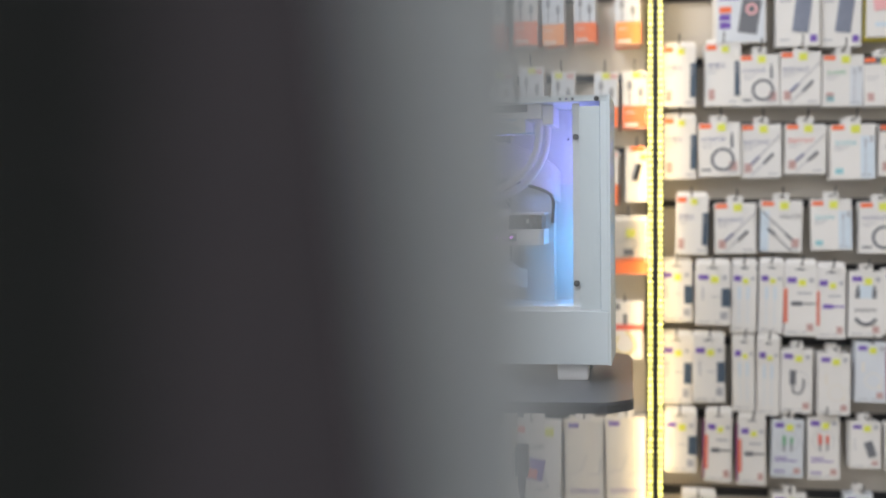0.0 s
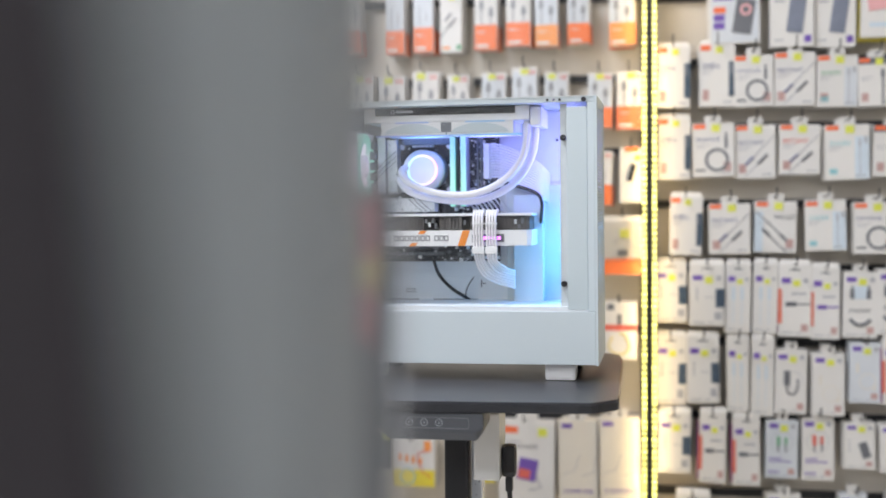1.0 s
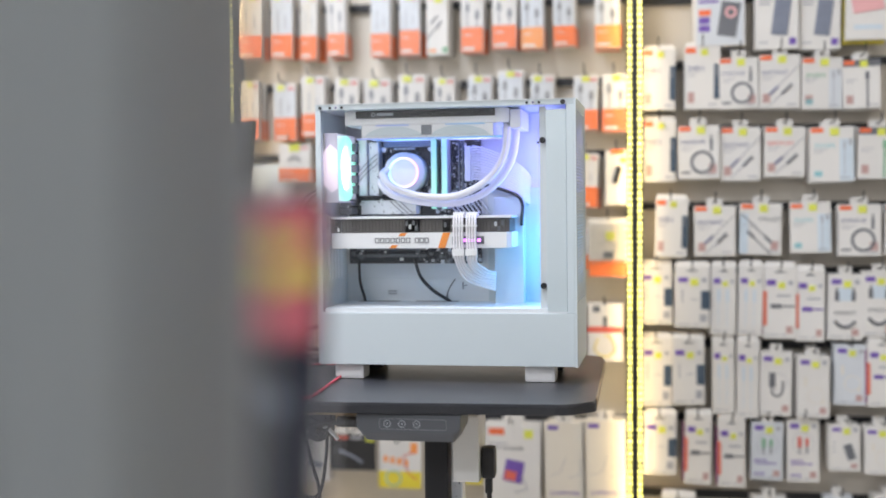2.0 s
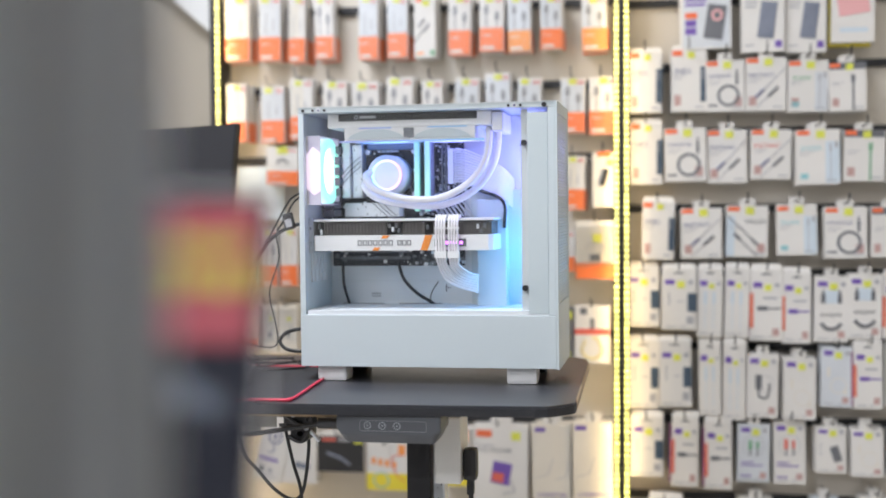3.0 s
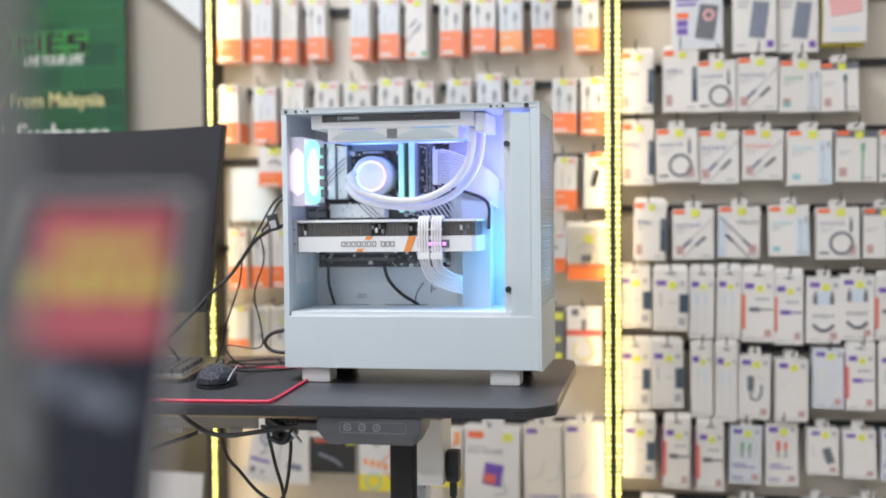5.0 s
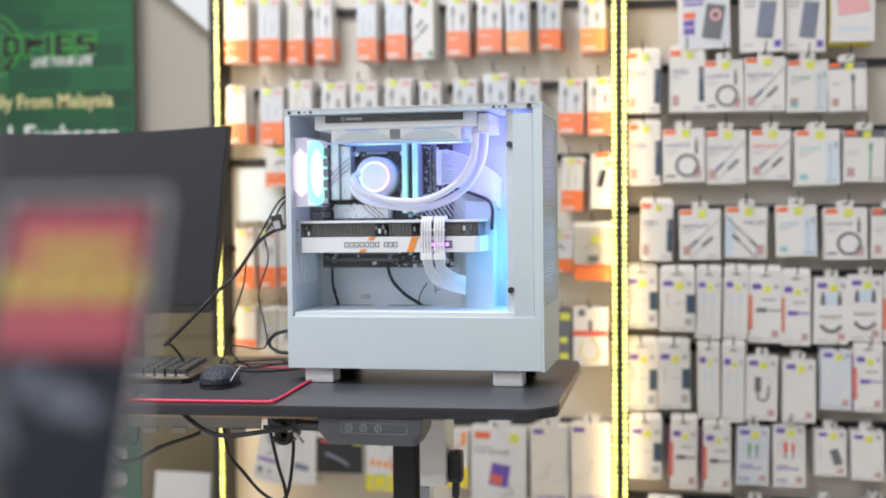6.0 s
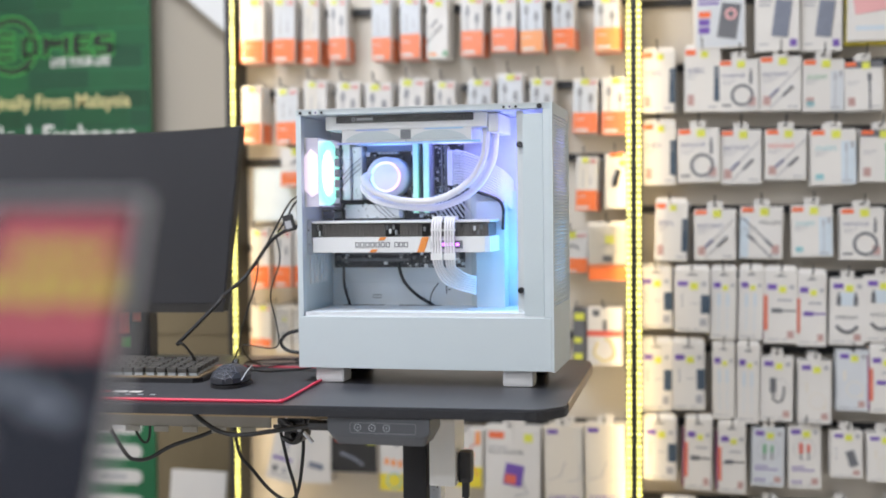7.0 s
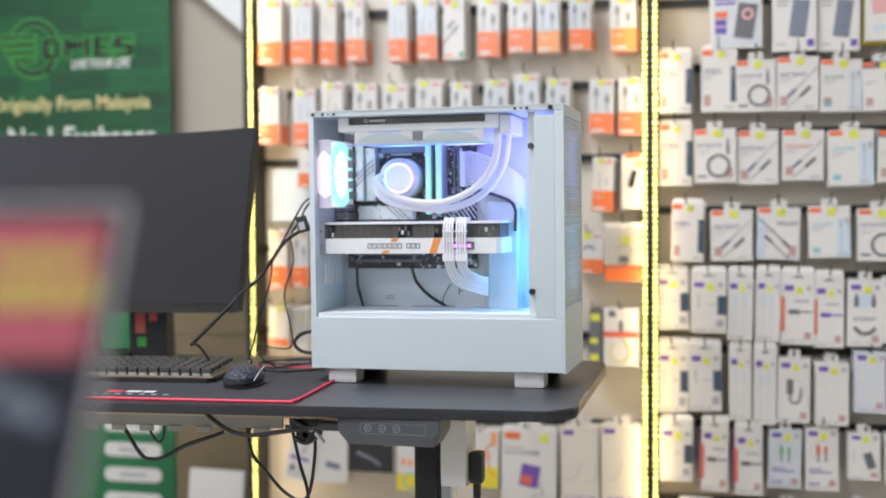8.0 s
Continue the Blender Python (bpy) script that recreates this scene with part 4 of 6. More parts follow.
for x0, x1, z0, z1 in ((-0.385, -0.372, -0.03, 0.022), (-0.372, -0.35, 0.012, 0.022), (-0.372, -0.35, -0.03, -0.02), (-0.35, -0.337, -0.026, 0.018),
                       (-0.32, -0.307, -0.03, 0.022), (-0.3, -0.287, -0.006, 0.014), (-0.28, -0.267, -0.006, 0.014), (-0.258, -0.245, -0.03, 0.022),
                       (-0.232, -0.219, -0.03, 0.022), (-0.219, -0.18, 0.012, 0.022), (-0.219, -0.188, -0.009, 0.001), (-0.219, -0.18, -0.03, -0.02),
                       (-0.168, -0.118, 0.012, 0.022), (-0.168, -0.155, 0.0, 0.012), (-0.168, -0.118, -0.009, 0.001), (-0.131, -0.118, -0.02, -0.009), (-0.168, -0.118, -0.03, -0.02)):
    part("emblem_outline", box(x0 + 0.005, x1 + 0.016, -0.0015, -0.0009, CZ + z0 - 0.004, CZ + z1 + 0.004), M["greenlit"], ban)
    part("emblem_block", box(x0 + 0.009, x1 + 0.012, -0.003, -0.0023, CZ + z0, CZ + z1), M["rail"], ban)
text_part("LIVE YOUR LIFE", 0.033, M["card"], ban, Matrix.Translation((-0.292, -0.001, 1.417)), align="LEFT", wide=0.77, slant=0.25, bold=0.0007)
text_part("Originally From Malaysia", 0.052, M["gold"], ban, Matrix.Translation((-0.058, -0.001, 1.306)), align="RIGHT", wide=0.93, bold=0.0007)
text_part("No.1 Exchange", 0.078, M["card"], ban, Matrix.Translation((-0.04, -0.001, 1.206)), align="RIGHT", wide=0.95, bold=0.001)
for z in (0.246, 0.315, 0.383, 0.451):
    part("label_pill", pill(-0.212, -0.04, z, 0.019), M["card"], ban, "white rounded label")
    part("pill_line", box(-0.165, -0.085, -0.0035, -0.0026, z - 0.005, z + 0.005), M["greyink"], ban)
kb = thing("cardboard_box", "plain brown cardboard box standing at the wall", "cardboard box", pose(-1.40, 3.06, 0.0))
part("carton", box(-0.1, 0.135, -0.06, 0.1, 0.0, 0.9, 0.004), M["kraft"], kb)
part("flap", box(-0.1, 0.135, -0.064, -0.061, 0.7, 0.9, 0.001), M["kraft"], kb)
sheet = thing("white_board", "white blank board leaning on the boxes", "board", pose(-1.33, 2.84, 0.0, -8, 1, 0))
part("face", box(-0.082, 0.07, -0.004, 0.004, 0.0, 0.365, 0.001), M["card"], sheet)

# ---------------------------------------------------------------- the desk
DZ, DX1, DX0, DY0, DY1 = 0.728, -0.222, -1.95, 1.788, 2.40
TURN = pose(-0.45, 1.79, 0, 0, 0, 4) @ pose(0.45, -1.79, 0)
desk = thing("standing_desk", "charcoal height-adjustable desk with black carbon-look edge", "desk", TURN)


def desk_outline(inset=0.0):
    corner = [(0.082, 0.0), (0.072, 0.001), (0.063, 0.006), (0.038, 0.030), (0.0325, 0.038), (0.0295, 0.050), (0.0288, 0.074), (0.0067, 0.534), (0.010, 0.585), (0.03, 0.612)]
    return [(DX0 + inset, DY0 + inset)] + [(DX1 - a - inset, min(DY0 + b + inset, DY1 - inset)) for a, b in corner] + [(DX0 + inset, DY1 - inset)]


def prism(points, z0, z1):
    bm = bmesh.new()
    lo = [bm.verts.new((x, y, z0)) for x, y in points]
    hi = [bm.verts.new((x, y, z1)) for x, y in points]
    bm.faces.new(lo[::-1]), bm.faces.new(hi)
    for i in range(len(points)):
        j = (i + 1) % len(points)
        bm.faces.new((lo[i], lo[j], hi[j], hi[i]))
    return bm


part("desktop", prism(desk_outline(0.0016), DZ - 0.004, DZ), M["desk"], desk)
part("edge_band", prism(desk_outline(), DZ - 0.0165, DZ - 0.0042), M["edge"], desk, "black carbon-look edge")
bm = bmesh.new()
for i in range(280):
    x = -1.35 + i * 0.0037
    if x > DX1 - 0.09:
        break
    q = [bm.verts.new(p) for p in ((x, DY0 - 0.0006, DZ - 0.0158), (x + 0.0016, DY0 - 0.0006, DZ - 0.0158), (x + 0.0052, DY0 - 0.0006, DZ - 0.005), (x + 0.0036, DY0 - 0.0006, DZ - 0.005))]
    r = [bm.verts.new((v.co.x, DY0 - 0.0001, v.co.z)) for v in q]
    bm.faces.new(q)
    for k in range(4):
        bm.faces.new((q[k], q[(k + 1) % 4], r[(k + 1) % 4], r[k]))
weave = part("edge_weave", bm, M["weave"], desk, "woven carbon-look ribs")
part("underside", prism(desk_outline(0.012), DZ - 0.0175, DZ - 0.0167), M["wood"], desk)
part("side_edge", prism([(DX1 - 0.0296, DY0 + 0.08), (DX1 - 0.0279, DY0 + 0.08), (DX1 - 0.0062, DY0 + 0.53), (DX1 - 0.0079, DY0 + 0.53)], DZ - 0.0163, DZ - 0.0008), M["wood"], desk, "raw pale board edge")
part("support_rail", box(-1.6, -0.62, 1.83, 1.86, DZ - 0.027, DZ - 0.0177, 0.001), M["wood"], desk, "pale rail under the top")
part("column", box(-0.539, -0.499, 2.0, 2.07, 0.06, 0.7, 0.004), M["blackplastic"], desk, "black steel lifting column")
part("inner_column", box(-0.4945, -0.475, 2.01, 2.06, 0.1, 0.69, 0.003), M["silver"], desk)
part("foot", box(-0.555, -0.485, 1.75, 2.32, 0.0, 0.06, 0.01), M["blackplastic"], desk)
part("column", box(-1.9, -1.83, 1.99, 2.06, 0.06, 0.7, 0.004), M["blackplastic"], desk)
part("foot", box(-1.9, -1.83, 1.75, 2.32, 0.0, 0.06, 0.01), M["blackplastic"], desk)
part("crossbar", box(-1.85, -0.49, 2.0, 2.05, 0.67, 0.7, 0.003), M["blackplastic"], desk)
bm = bmesh.new()
bm_box(bm, -1.3, -0.74, 1.9, 1.906, 0.671, 0.70)
for i in range(11):
    bm_box(bm, -1.29 + i * 0.05, -1.265 + i * 0.05, 1.897, 1.9, 0.662, 0.6715)
part("cable_tray", bm, M["tray"], desk, "pale grey perforated cable tray")

ctl = thing("desk_controller", "dark grey desk height control box with three buttons", "controller", pose(-0.53, 1.80, DZ - 0.018))
bm = bmesh.new()
# sections from end to end: the lower corners are cut away
rings = []
for x, cut in ((-0.089, 0.022), (-0.076, 0.0), (0.062, 0.0), (0.074, 0.022)):
    rings.append([bm.verts.new((x, y, z)) for y, z in ((-0.012, 0.0), (-0.012, -0.029 + cut * 0.3), (0.0, -0.044 + cut), (0.06, -0.044 + cut), (0.06, 0.0))])
bm.faces.new(rings[0]), bm.faces.new(rings[-1][::-1])
for a, b in zip(rings, rings[1:]):
    for i in range(5):
        bm.faces.new((a[i], a[(i + 1) % 5], b[(i + 1) % 5], b[i]))
bmesh.ops.recalc_face_normals(bm, faces=list(bm.faces))
bmesh.ops.bevel(bm, geom=list(bm.edges), offset=0.0015, segments=2, affect="EDGES")
part("housing", bm, M["control"], ctl)
FR = [(x0 + 0.003 * math.cos(a), z0 + 0.003 * math.sin(a)) for x0, z0, a0 in ((0.049, -0.0105, 0), (-0.049, -0.0105, 90), (-0.049, -0.0205, 180), (0.049, -0.0205, 270)) for a in [math.radians(a0 + 30 * k) for k in range(4)]]
part("button_frame", tube([(x, -0.0124, z) for x, z in FR + FR[:1]], 0.0004, 5, steps=0), M["ctlline"], ctl)
for i in range(3):
    bt = part("button", disc(bmesh.new(), (-0.04 + i * 0.023, -0.0121, -0.0152), (0, -1, 0), 0.0048, 0.0056, 0.0007, 20), M["line"], ctl)
    part("button_mark", disc(bmesh.new(), (-0.04 + i * 0.023, -0.0121, -0.0152), (0, -1, 0), 0, 0.0018, 0.0007, 3), M["line"], bt)

ps = thing("power_strip", "white power strip fixed under the desk", "power strip", pose(-0.477, 1.98, DZ - 0.0178))
part("housing", box(-0.022, 0.022, -0.02, 0.06, -0.142, -0.0302, 0.004), M["socket"], ps)
part("top_cap", box(-0.019, 0.024, -0.016, 0.056, -0.03, 0.0, 0.003), M["socket"], ps)
pl = thing("power_plug", "black power plug in the white strip, cable hanging", "plug", pose(-0.4545, 1.985, DZ - 0.137))
part("plug_body", box(0.0005, 0.024, -0.012, 0.02, -0.02, 0.034, 0.0095), M["blackplastic"], pl)
part("strain_relief", box(0.006, 0.018, -0.004, 0.01, -0.045, -0.02, 0.003), M["blackplastic"], pl)
part("cable", tube([(0.012, 0.003, -0.04), (0.014, 0.003, -0.09), (0.006, 0.01, -0.16), (-0.01, 0.02, -0.3), (-0.02, 0.03, -0.55)], 0.0042, 8), M["rubber"], pl)

hub = thing("cable_clamp", "black clamp with metal fittings under the desk", "clamp", pose(-0.703, 1.872, DZ - 0.0178))
part("bracket", box(-0.026, 0.03, -0.01, 0.04, -0.03, 0.0, 0.004), M["blackplastic"], hub)
part("barrel", disc(bmesh.new(), (0.003, -0.012, -0.045), (0, 1, 0), 0.005, 0.016, 0.04, 20), M["blackplastic"], hub)
part("arm", prism([(-0.034, -0.006), (-0.02, -0.01), (0.026, -0.004), (0.026, 0.0)], -0.036, -0.03), M["blackplastic"], hub)
part("hook", tube([(0.014, -0.013, -0.034), (0.026, -0.013, -0.045), (0.036, -0.013, -0.056)], 0.0035, 8), M["silver"], hub, "bright metal hook")
part("lever", tube([(-0.03, -0.014, -0.002), (-0.01, -0.016, -0.022), (0.012, -0.016, -0.034)], 0.0042, 8), M["blackplastic"], hub)
part("lever", tube([(0.03, -0.012, -0.008), (0.022, -0.015, -0.03), (0.006, -0.015, -0.056), (-0.016, -0.012, -0.05)], 0.0038, 8), M["blackplastic"], hub)
part("collar", disc(bmesh.new(), (0.019, -0.0175, -0.02), (0, -1, 0), 0.0022, 0.0075, 0.006, 18), M["blackplastic"], hub)
part("spring_plate", box(0.026, 0.034, -0.006, 0.03, -0.034, -0.002, 0.001), M["wood"], hub, "pale brass plate")
part("bolt", disc(bmesh.new(), (-0.006, -0.016, -0.012), (0, -1, 0), 0, 0.005, 0.006, 10), M["silver"], hub, "silver bolt")
part("bolt", disc(bmesh.new(), (0.016, -0.016, -0.034), (0, -1, 0), 0, 0.004, 0.006, 10), M["silver"], hub, "silver bolt")


def cable(points, r, label="thin black cable hanging behind the desk"):
    return solid("cable", tube(points, r, 8), M["rubber"], label, "cable", "black cables", smooth=True)


cable([(-0.63, 1.81, 0.691), (-0.658, 1.808, 0.69), (-0.715, 1.805, 0.681), (-0.765, 1.803, 0.6735), (-0.80, 1.802, 0.677), (-0.829, 1.802, 0.692), (-0.852, 1.803, 0.7095)], 0.0038, "black control cable drooping under the desk")
part("strain_relief", tube([(-0.125, 0.012, -0.018), (-0.094, 0.012, -0.018)], 0.0085, 10, steps=1), M["blackplastic"], ctl)
cable([(-0.739, 1.9, 0.671), (-0.725, 1.9, 0.61), (-0.711, 1.9, 0.554), (-0.72, 1.9, 0.48), (-0.74, 1.92, 0.36)], 0.003)
cable([(-0.821, 1.9, 0.69), (-0.811, 1.9, 0.626), (-0.786, 1.9, 0.595), (-0.756, 1.9, 0.563), (-0.726, 1.9, 0.548), (-0.708, 1.9, 0.564), (-0.698, 1.9, 0.63), (-0.699, 1.9, 0.668)], 0.003)
cable([(-1.06, 1.9, 0.69), (-1.047, 1.9, 0.659), (-1.016, 1.9, 0.613), (-0.995, 1.9, 0.605), (-0.971, 1.9, 0.61), (-0.933, 1.9, 0.631), (-0.871, 1.9, 0.653), (-0.825, 1.9, 0.673), (-0.76, 1.9, 0.672)], 0.0034)
cable([(-1.02, 1.92, 0.69), (-1.014, 1.92, 0.662), (-0.995, 1.92, 0.632), (-0.983, 1.92, 0.643), (-0.983, 1.92, 0.69)], 0.0022)

# mouse pad, keyboard, mouse
padt = thing("mouse_pad", "black cloth desk mat with a red stitched edge", "mouse pad", TURN @ pose(0, 0, DZ))
PX0, PX1, PY0, PY1 = -1.60, -0.692, 1.806, 2.2
part("mat", prism([(PX0, PY0), (PX1 - 0.02, PY0), (PX1 - 0.006, PY0 + 0.006), (PX1, PY0 + 0.02), (PX1, PY1), (PX0, PY1)], 0.0002, 0.0032), M["pad"], padt)
part("stitched_edge", tube([(PX0, PY0, 0.003), (-1.3, PY0, 0.003), (-1.0, PY0, 0.003), (PX1 - 0.03, PY0, 0.003), (PX1 - 0.006, PY0 + 0.008, 0.003), (PX1, PY0 + 0.035, 0.003), (PX1, 2.0, 0.003), (PX1, PY1, 0.003), (PX1 - 0.05, PY1, 0.003), (PX0, PY1, 0.003)], 0.0026, 6), M["padred"], padt, "red stitched edge")
for x0, x1, m in ((-1.035, -1.008, "padred"), (-1.001, -0.977, "card"), (-0.972, -0.952, "card")):
    part("mat_print", box(x0, x1, 1.868, 1.885, 0.0033, 0.0037), M[m], padt)
for i in range(7):
    part("mat_print", box(-1.052 + i * 0.021, -1.043 + i * 0.021, 1.846, 1.852, 0.0033, 0.0037), M["line"], padt)

kbd = thing("keyboard", "black mechanical keyboard with tan reflection plate and backlit keys", "keyboard", pose(-1.085, 2.0, DZ + 0.0034, 1.5, 0, 5))
part("case", prism([(-0.2, -0.066), (0.165, -0.066), (0.178, -0.05), (0.18, 0.06), (0.17, 0.068), (-0.2, 0.068)], 0.0, 0.0095), M["blackplastic"], kbd)
# tan plate put in for the bronze reflections between the keys
part("plate", box(-0.197, 0.176, -0.062, 0.064, 0.0096, 0.0125, 0.001), M["keytan"], kbd, "tan plate standing in for reflections between the keys")
cap = mesh_of("key", box(-0.0085, 0.0085, -0.0085, 0.0085, 0.005, 0.014, 0.002), M["key"])
cell = mesh_of("key_base", box(-0.007, 0.007, -0.007, 0.007, 0.0, 0.0049), M["keyside"])
for r in range(6):
    for c in range(19):
        for nm, me in (("key", cap), ("key_base", cell)):
            o = new(nm, me)
            o.parent = kbd
            o.matrix_basis = pose(-0.185 + c * 0.0192 + (0.004 * r if c < 14 else 0.002), -0.051 + r * 0.0205, 0.0127 + 0.0006 * r, -3, 0, 0)

ms = thing("computer_mouse", "dark gaming mouse with pale web lines", "mouse", pose(-0.842, 1.945, DZ + 0.0034, 0, 0, 8))


def shell_point(x, y, z, lift=0.0):
    zz = max(z, -0.25)
    k = 1 + lift
    return Vector((x * k * 0.034 * (1 - 0.12 * math.cos(y * 2.6)), y * k * 0.060, 0.006 + (zz * k + 0.25) * 0.0248 * (1 - 0.14 * y)))


bm = bmesh.new()
bmesh.ops.create_uvsphere(bm, u_segments=14, v_segments=9, radius=1.0)
for v in bm.verts:
    v.co = shell_point(*v.co)
bmesh.ops.bevel(bm, geom=list(bm.edges), offset=0.0006, segments=1, affect="EDGES")
part("shell", bm, M["mouse"], ms)
# web drawn on the back of the shell: spokes and two uneven rings
wc = Vector((0.05, -0.78, 0.62)).normalized()
wu = Vector((1, 0, 0))
wv = wc.cross(wu)


def web_at(a, r):
    d = (wc + wu * (r * math.cos(a)) + wv * (r * math.sin(a))).normalized()
    return shell_point(d.x, d.y, d.z, 0.012)


spokes = [i * math.pi / 4 + 0.2 * math.sin(i * 2.3) for i in range(8)]
for a in spokes:
    part("web_line", tube([web_at(a, r) for r in (0.04, 0.25, 0.5, 0.78)], 0.0006, 5), M["webline"], ms)
for r in (0.32, 0.62):
    for a, b in zip(spokes, spokes[1:] + [spokes[0] + 2 * math.pi]):
        part("web_line", tube([web_at(a, r), web_at((a + b) / 2, r * 0.86), web_at(b, r)], 0.0005, 5), M["webline"], ms)
part("base", disc(bmesh.new(), (0, 0, 0), (0, 0, 1), 0, 0.033, 0.006, 28, 1.7), M["blackplastic"], ms)
part("side_strip", tube([(0.029, -0.045, 0.014), (0.0325, -0.02, 0.026), (0.031, 0.02, 0.03), (0.026, 0.045, 0.022)], 0.0012, 6), M["line"], ms, "pale light strip")
part("wheel", disc(bmesh.new(), (-0.003, 0.035, 0.032), (1, 0, 0), 0, 0.008, 0.006, 16), M["blackplastic"], ms)

# loose cables on the desk behind the mouse and at the back of the computer
cable([(-0.835, 2.01, DZ + 0.02), (-0.83, 2.1, DZ + 0.006), (-0.78, 2.16, DZ + 0.005), (-0.8, 2.22, DZ + 0.006), (-0.88, 2.2, DZ + 0.006), (-0.93, 2.24, DZ + 0.005), (-0.84, 2.28, DZ + 0.006)], 0.0016, "thin black mouse cable coiled on the desk")
cable([(-0.79, 2.18, DZ + 0.004), (-0.85, 2.25, DZ + 0.01), (-0.92, 2.2, DZ + 0.006), (-0.87, 2.15, DZ + 0.006), (-0.8, 2.24, DZ + 0.008)], 0.0014, "thin black cable coiled on the desk")
cable([(-0.745, 2.12, 1.004), (-0.783, 2.11, 0.998), (-0.811, 2.11, 0.986), (-0.834, 2.11, 0.968), (-0.857, 2.11, 0.937), (-0.879, 2.1, 0.905), (-0.899, 2.05, 0.875), (-0.903, 2.03, 0.862), (-0.968, 2.0, 0.791)], 0.0034, "thick black cable running from the computer")
cable([(-0.745, 2.12, 1.07), (-0.784, 2.115, 1.051), (-0.8, 2.115, 1.035), (-0.824, 2.115, 0.994), (-0.856, 2.115, 0.939)], 0.0018)
cable([(-0.745, 2.12, 1.062), (-0.783, 2.115, 1.043), (-0.802, 2.115, 1.012), (-0.819, 2.115, 0.988)], 0.0018)
cable([(-0.857, 2.115, 0.939), (-0.869, 2.13, 0.893), (-0.886, 2.13, 0.843), (-0.898, 2.13, 0.808), (-0.904, 2.13, 0.776), (-0.927, 2.15, 0.738), (-0.95, 2.17, DZ + 0.004)], 0.0016)
cable([(-0.822, 2.115, 0.98), (-0.821, 2.13, 0.936), (-0.84, 2.13, 0.875), (-0.83, 2.13, 0.823), (-0.825, 2.13, 0.784), (-0.841, 2.13, 0.772), (-0.895, 2.13, 0.777), (-0.887, 2.14, 0.75), (-0.87, 2.17, DZ + 0.003)], 0.0014)
cable([(-0.745, 2.12, 0.812), (-0.784, 2.12, 0.807), (-0.806, 2.12, 0.8), (-0.817, 2.12, 0.785), (-0.807, 2.12, 0.772), (-0.785, 2.12, 0.767), (-0.745, 2.12, 0.768)], 0.0034, "thick black power cable looping at the computer")
tie = solid("cable_sleeve", tube([(-0.968, 2.0, 0.791), (-0.957, 2.0, 0.793), (-0.946, 2.015, 0.772), (-0.938, 2.04, DZ + 0.006)], 0.0022, 8), M["rubber"], "thin black cable end on the desk", "cable", "black cables")
tag = thing("cable_connector", "black connector block on a thick cable", "connector", pose(-0.791, 2.10, 1.005, 0, -14, 0))
part("block", box(-0.009, 0.009, -0.006, 0.006, -0.015, 0.015, 0.002), M["blackplastic"], tag)
part("label", box(-0.006, 0.006, -0.0066, -0.0061, -0.01, 0.004), M["greyink"], tag)

stack = thing("product_box", "small black product box with red and green print, on the desk", "box", pose(-1.197, 2.31, DZ + 0.0005, 0, 0, 3))
part("carton", box(-0.05, 0.032, -0.02, 0.02, 0.0, 0.14, 0.002), M["rail"], stack)
part("red_print", box(-0.036, -0.014, -0.0212, -0.0201, 0.05, 0.1), M["redink"], stack)
part("red_print", box(-0.006, 0.012, -0.0212, -0.0201, 0.075, 0.1), M["redink"], stack)
part("green_print", box(-0.032, -0.012, -0.0212, -0.0201, 0.022, 0.042), M["greenlit"], stack)

# ---------------------------------------------------------------- the monitor
mon = thing("curved_monitor", "black curved monitor, screen dark, on the desk", "monitor", pose(-1.243, 2.205, 0.845) @ pose(0, 0, 0, 0, 0, -4) @ pose(0, 0, 0, -13, 0, 0))


def curved(w, z0, z1, y0, y1, radius, n=24):
    """A slab bent round the viewer's side."""
    bm = bmesh.new()
    cols = []
    for i in range(n + 1):
        an = (i / n - 0.5) * w / radius
        cols.append([bm.verts.new(((radius + y) * math.sin(an), (radius + y) * math.cos(an) - radius, z)) for y, z in ((y0, z0), (y1, z0), (y1, z1), (y0, z1))])
    for a, b in zip(cols, cols[1:]):
        for k in range(4):
            bm.faces.new((a[k], a[(k + 1) % 4], b[(k + 1) % 4], b[k]))
    bm.faces.new(cols[0]), bm.faces.new(cols[-1][::-1])
    return bm


part("bezel", curved(0.615, -0.012, 0.351, 0.0, 0.012, 1.5), M["bezel"], mon)
part("screen", curved(0.609, 0.002, 0.347, -0.0012, -0.0002, 1.5), M["screen"], mon, "matte dark screen")
part("chin", curved(0.615, -0.016, 0.0, -0.003, -0.0004, 1.5), M["bezel"], mon)
part("back", box(-0.2, 0.2, 0.015, 0.05, 0.06, 0.28, 0.012), M["blackplastic"], mon)
stand = thing("monitor_stand", "black monitor stand with a flat base", "monitor stand", pose(-1.36, 2.29, DZ))
part("neck", box(-0.03, 0.03, 0.0, 0.025, 0.01, 0.28, 0.004), M["blackplastic"], stand)
part("base", box(-0.12, 0.12, -0.06, 0.07, 0.0, 0.01, 0.003), M["blackplastic"], stand)

# ---------------------------------------------------------------- the computer
L, DEP, TOP = 0.443, 0.210, 0.474
pc = thing("desktop_computer", "white tower computer with glass side and coloured lights", "computer", pose(-0.7417, 2.009, DZ, 0, -0.3, -0.3))
for x, y in ((0.05, 0.016), (0.382, 0.016), (0.05, 0.16), (0.382, 0.16)):
    part("foot", box(x - 0.026, x + 0.026, y, y + 0.045, -0.0052 * x, 0.0268, 0.006), M["whiteplastic" if y < 0.1 else "blackplastic"], pc)
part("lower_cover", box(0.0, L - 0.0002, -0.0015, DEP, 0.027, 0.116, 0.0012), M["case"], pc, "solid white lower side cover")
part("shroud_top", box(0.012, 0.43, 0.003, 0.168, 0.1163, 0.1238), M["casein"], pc)
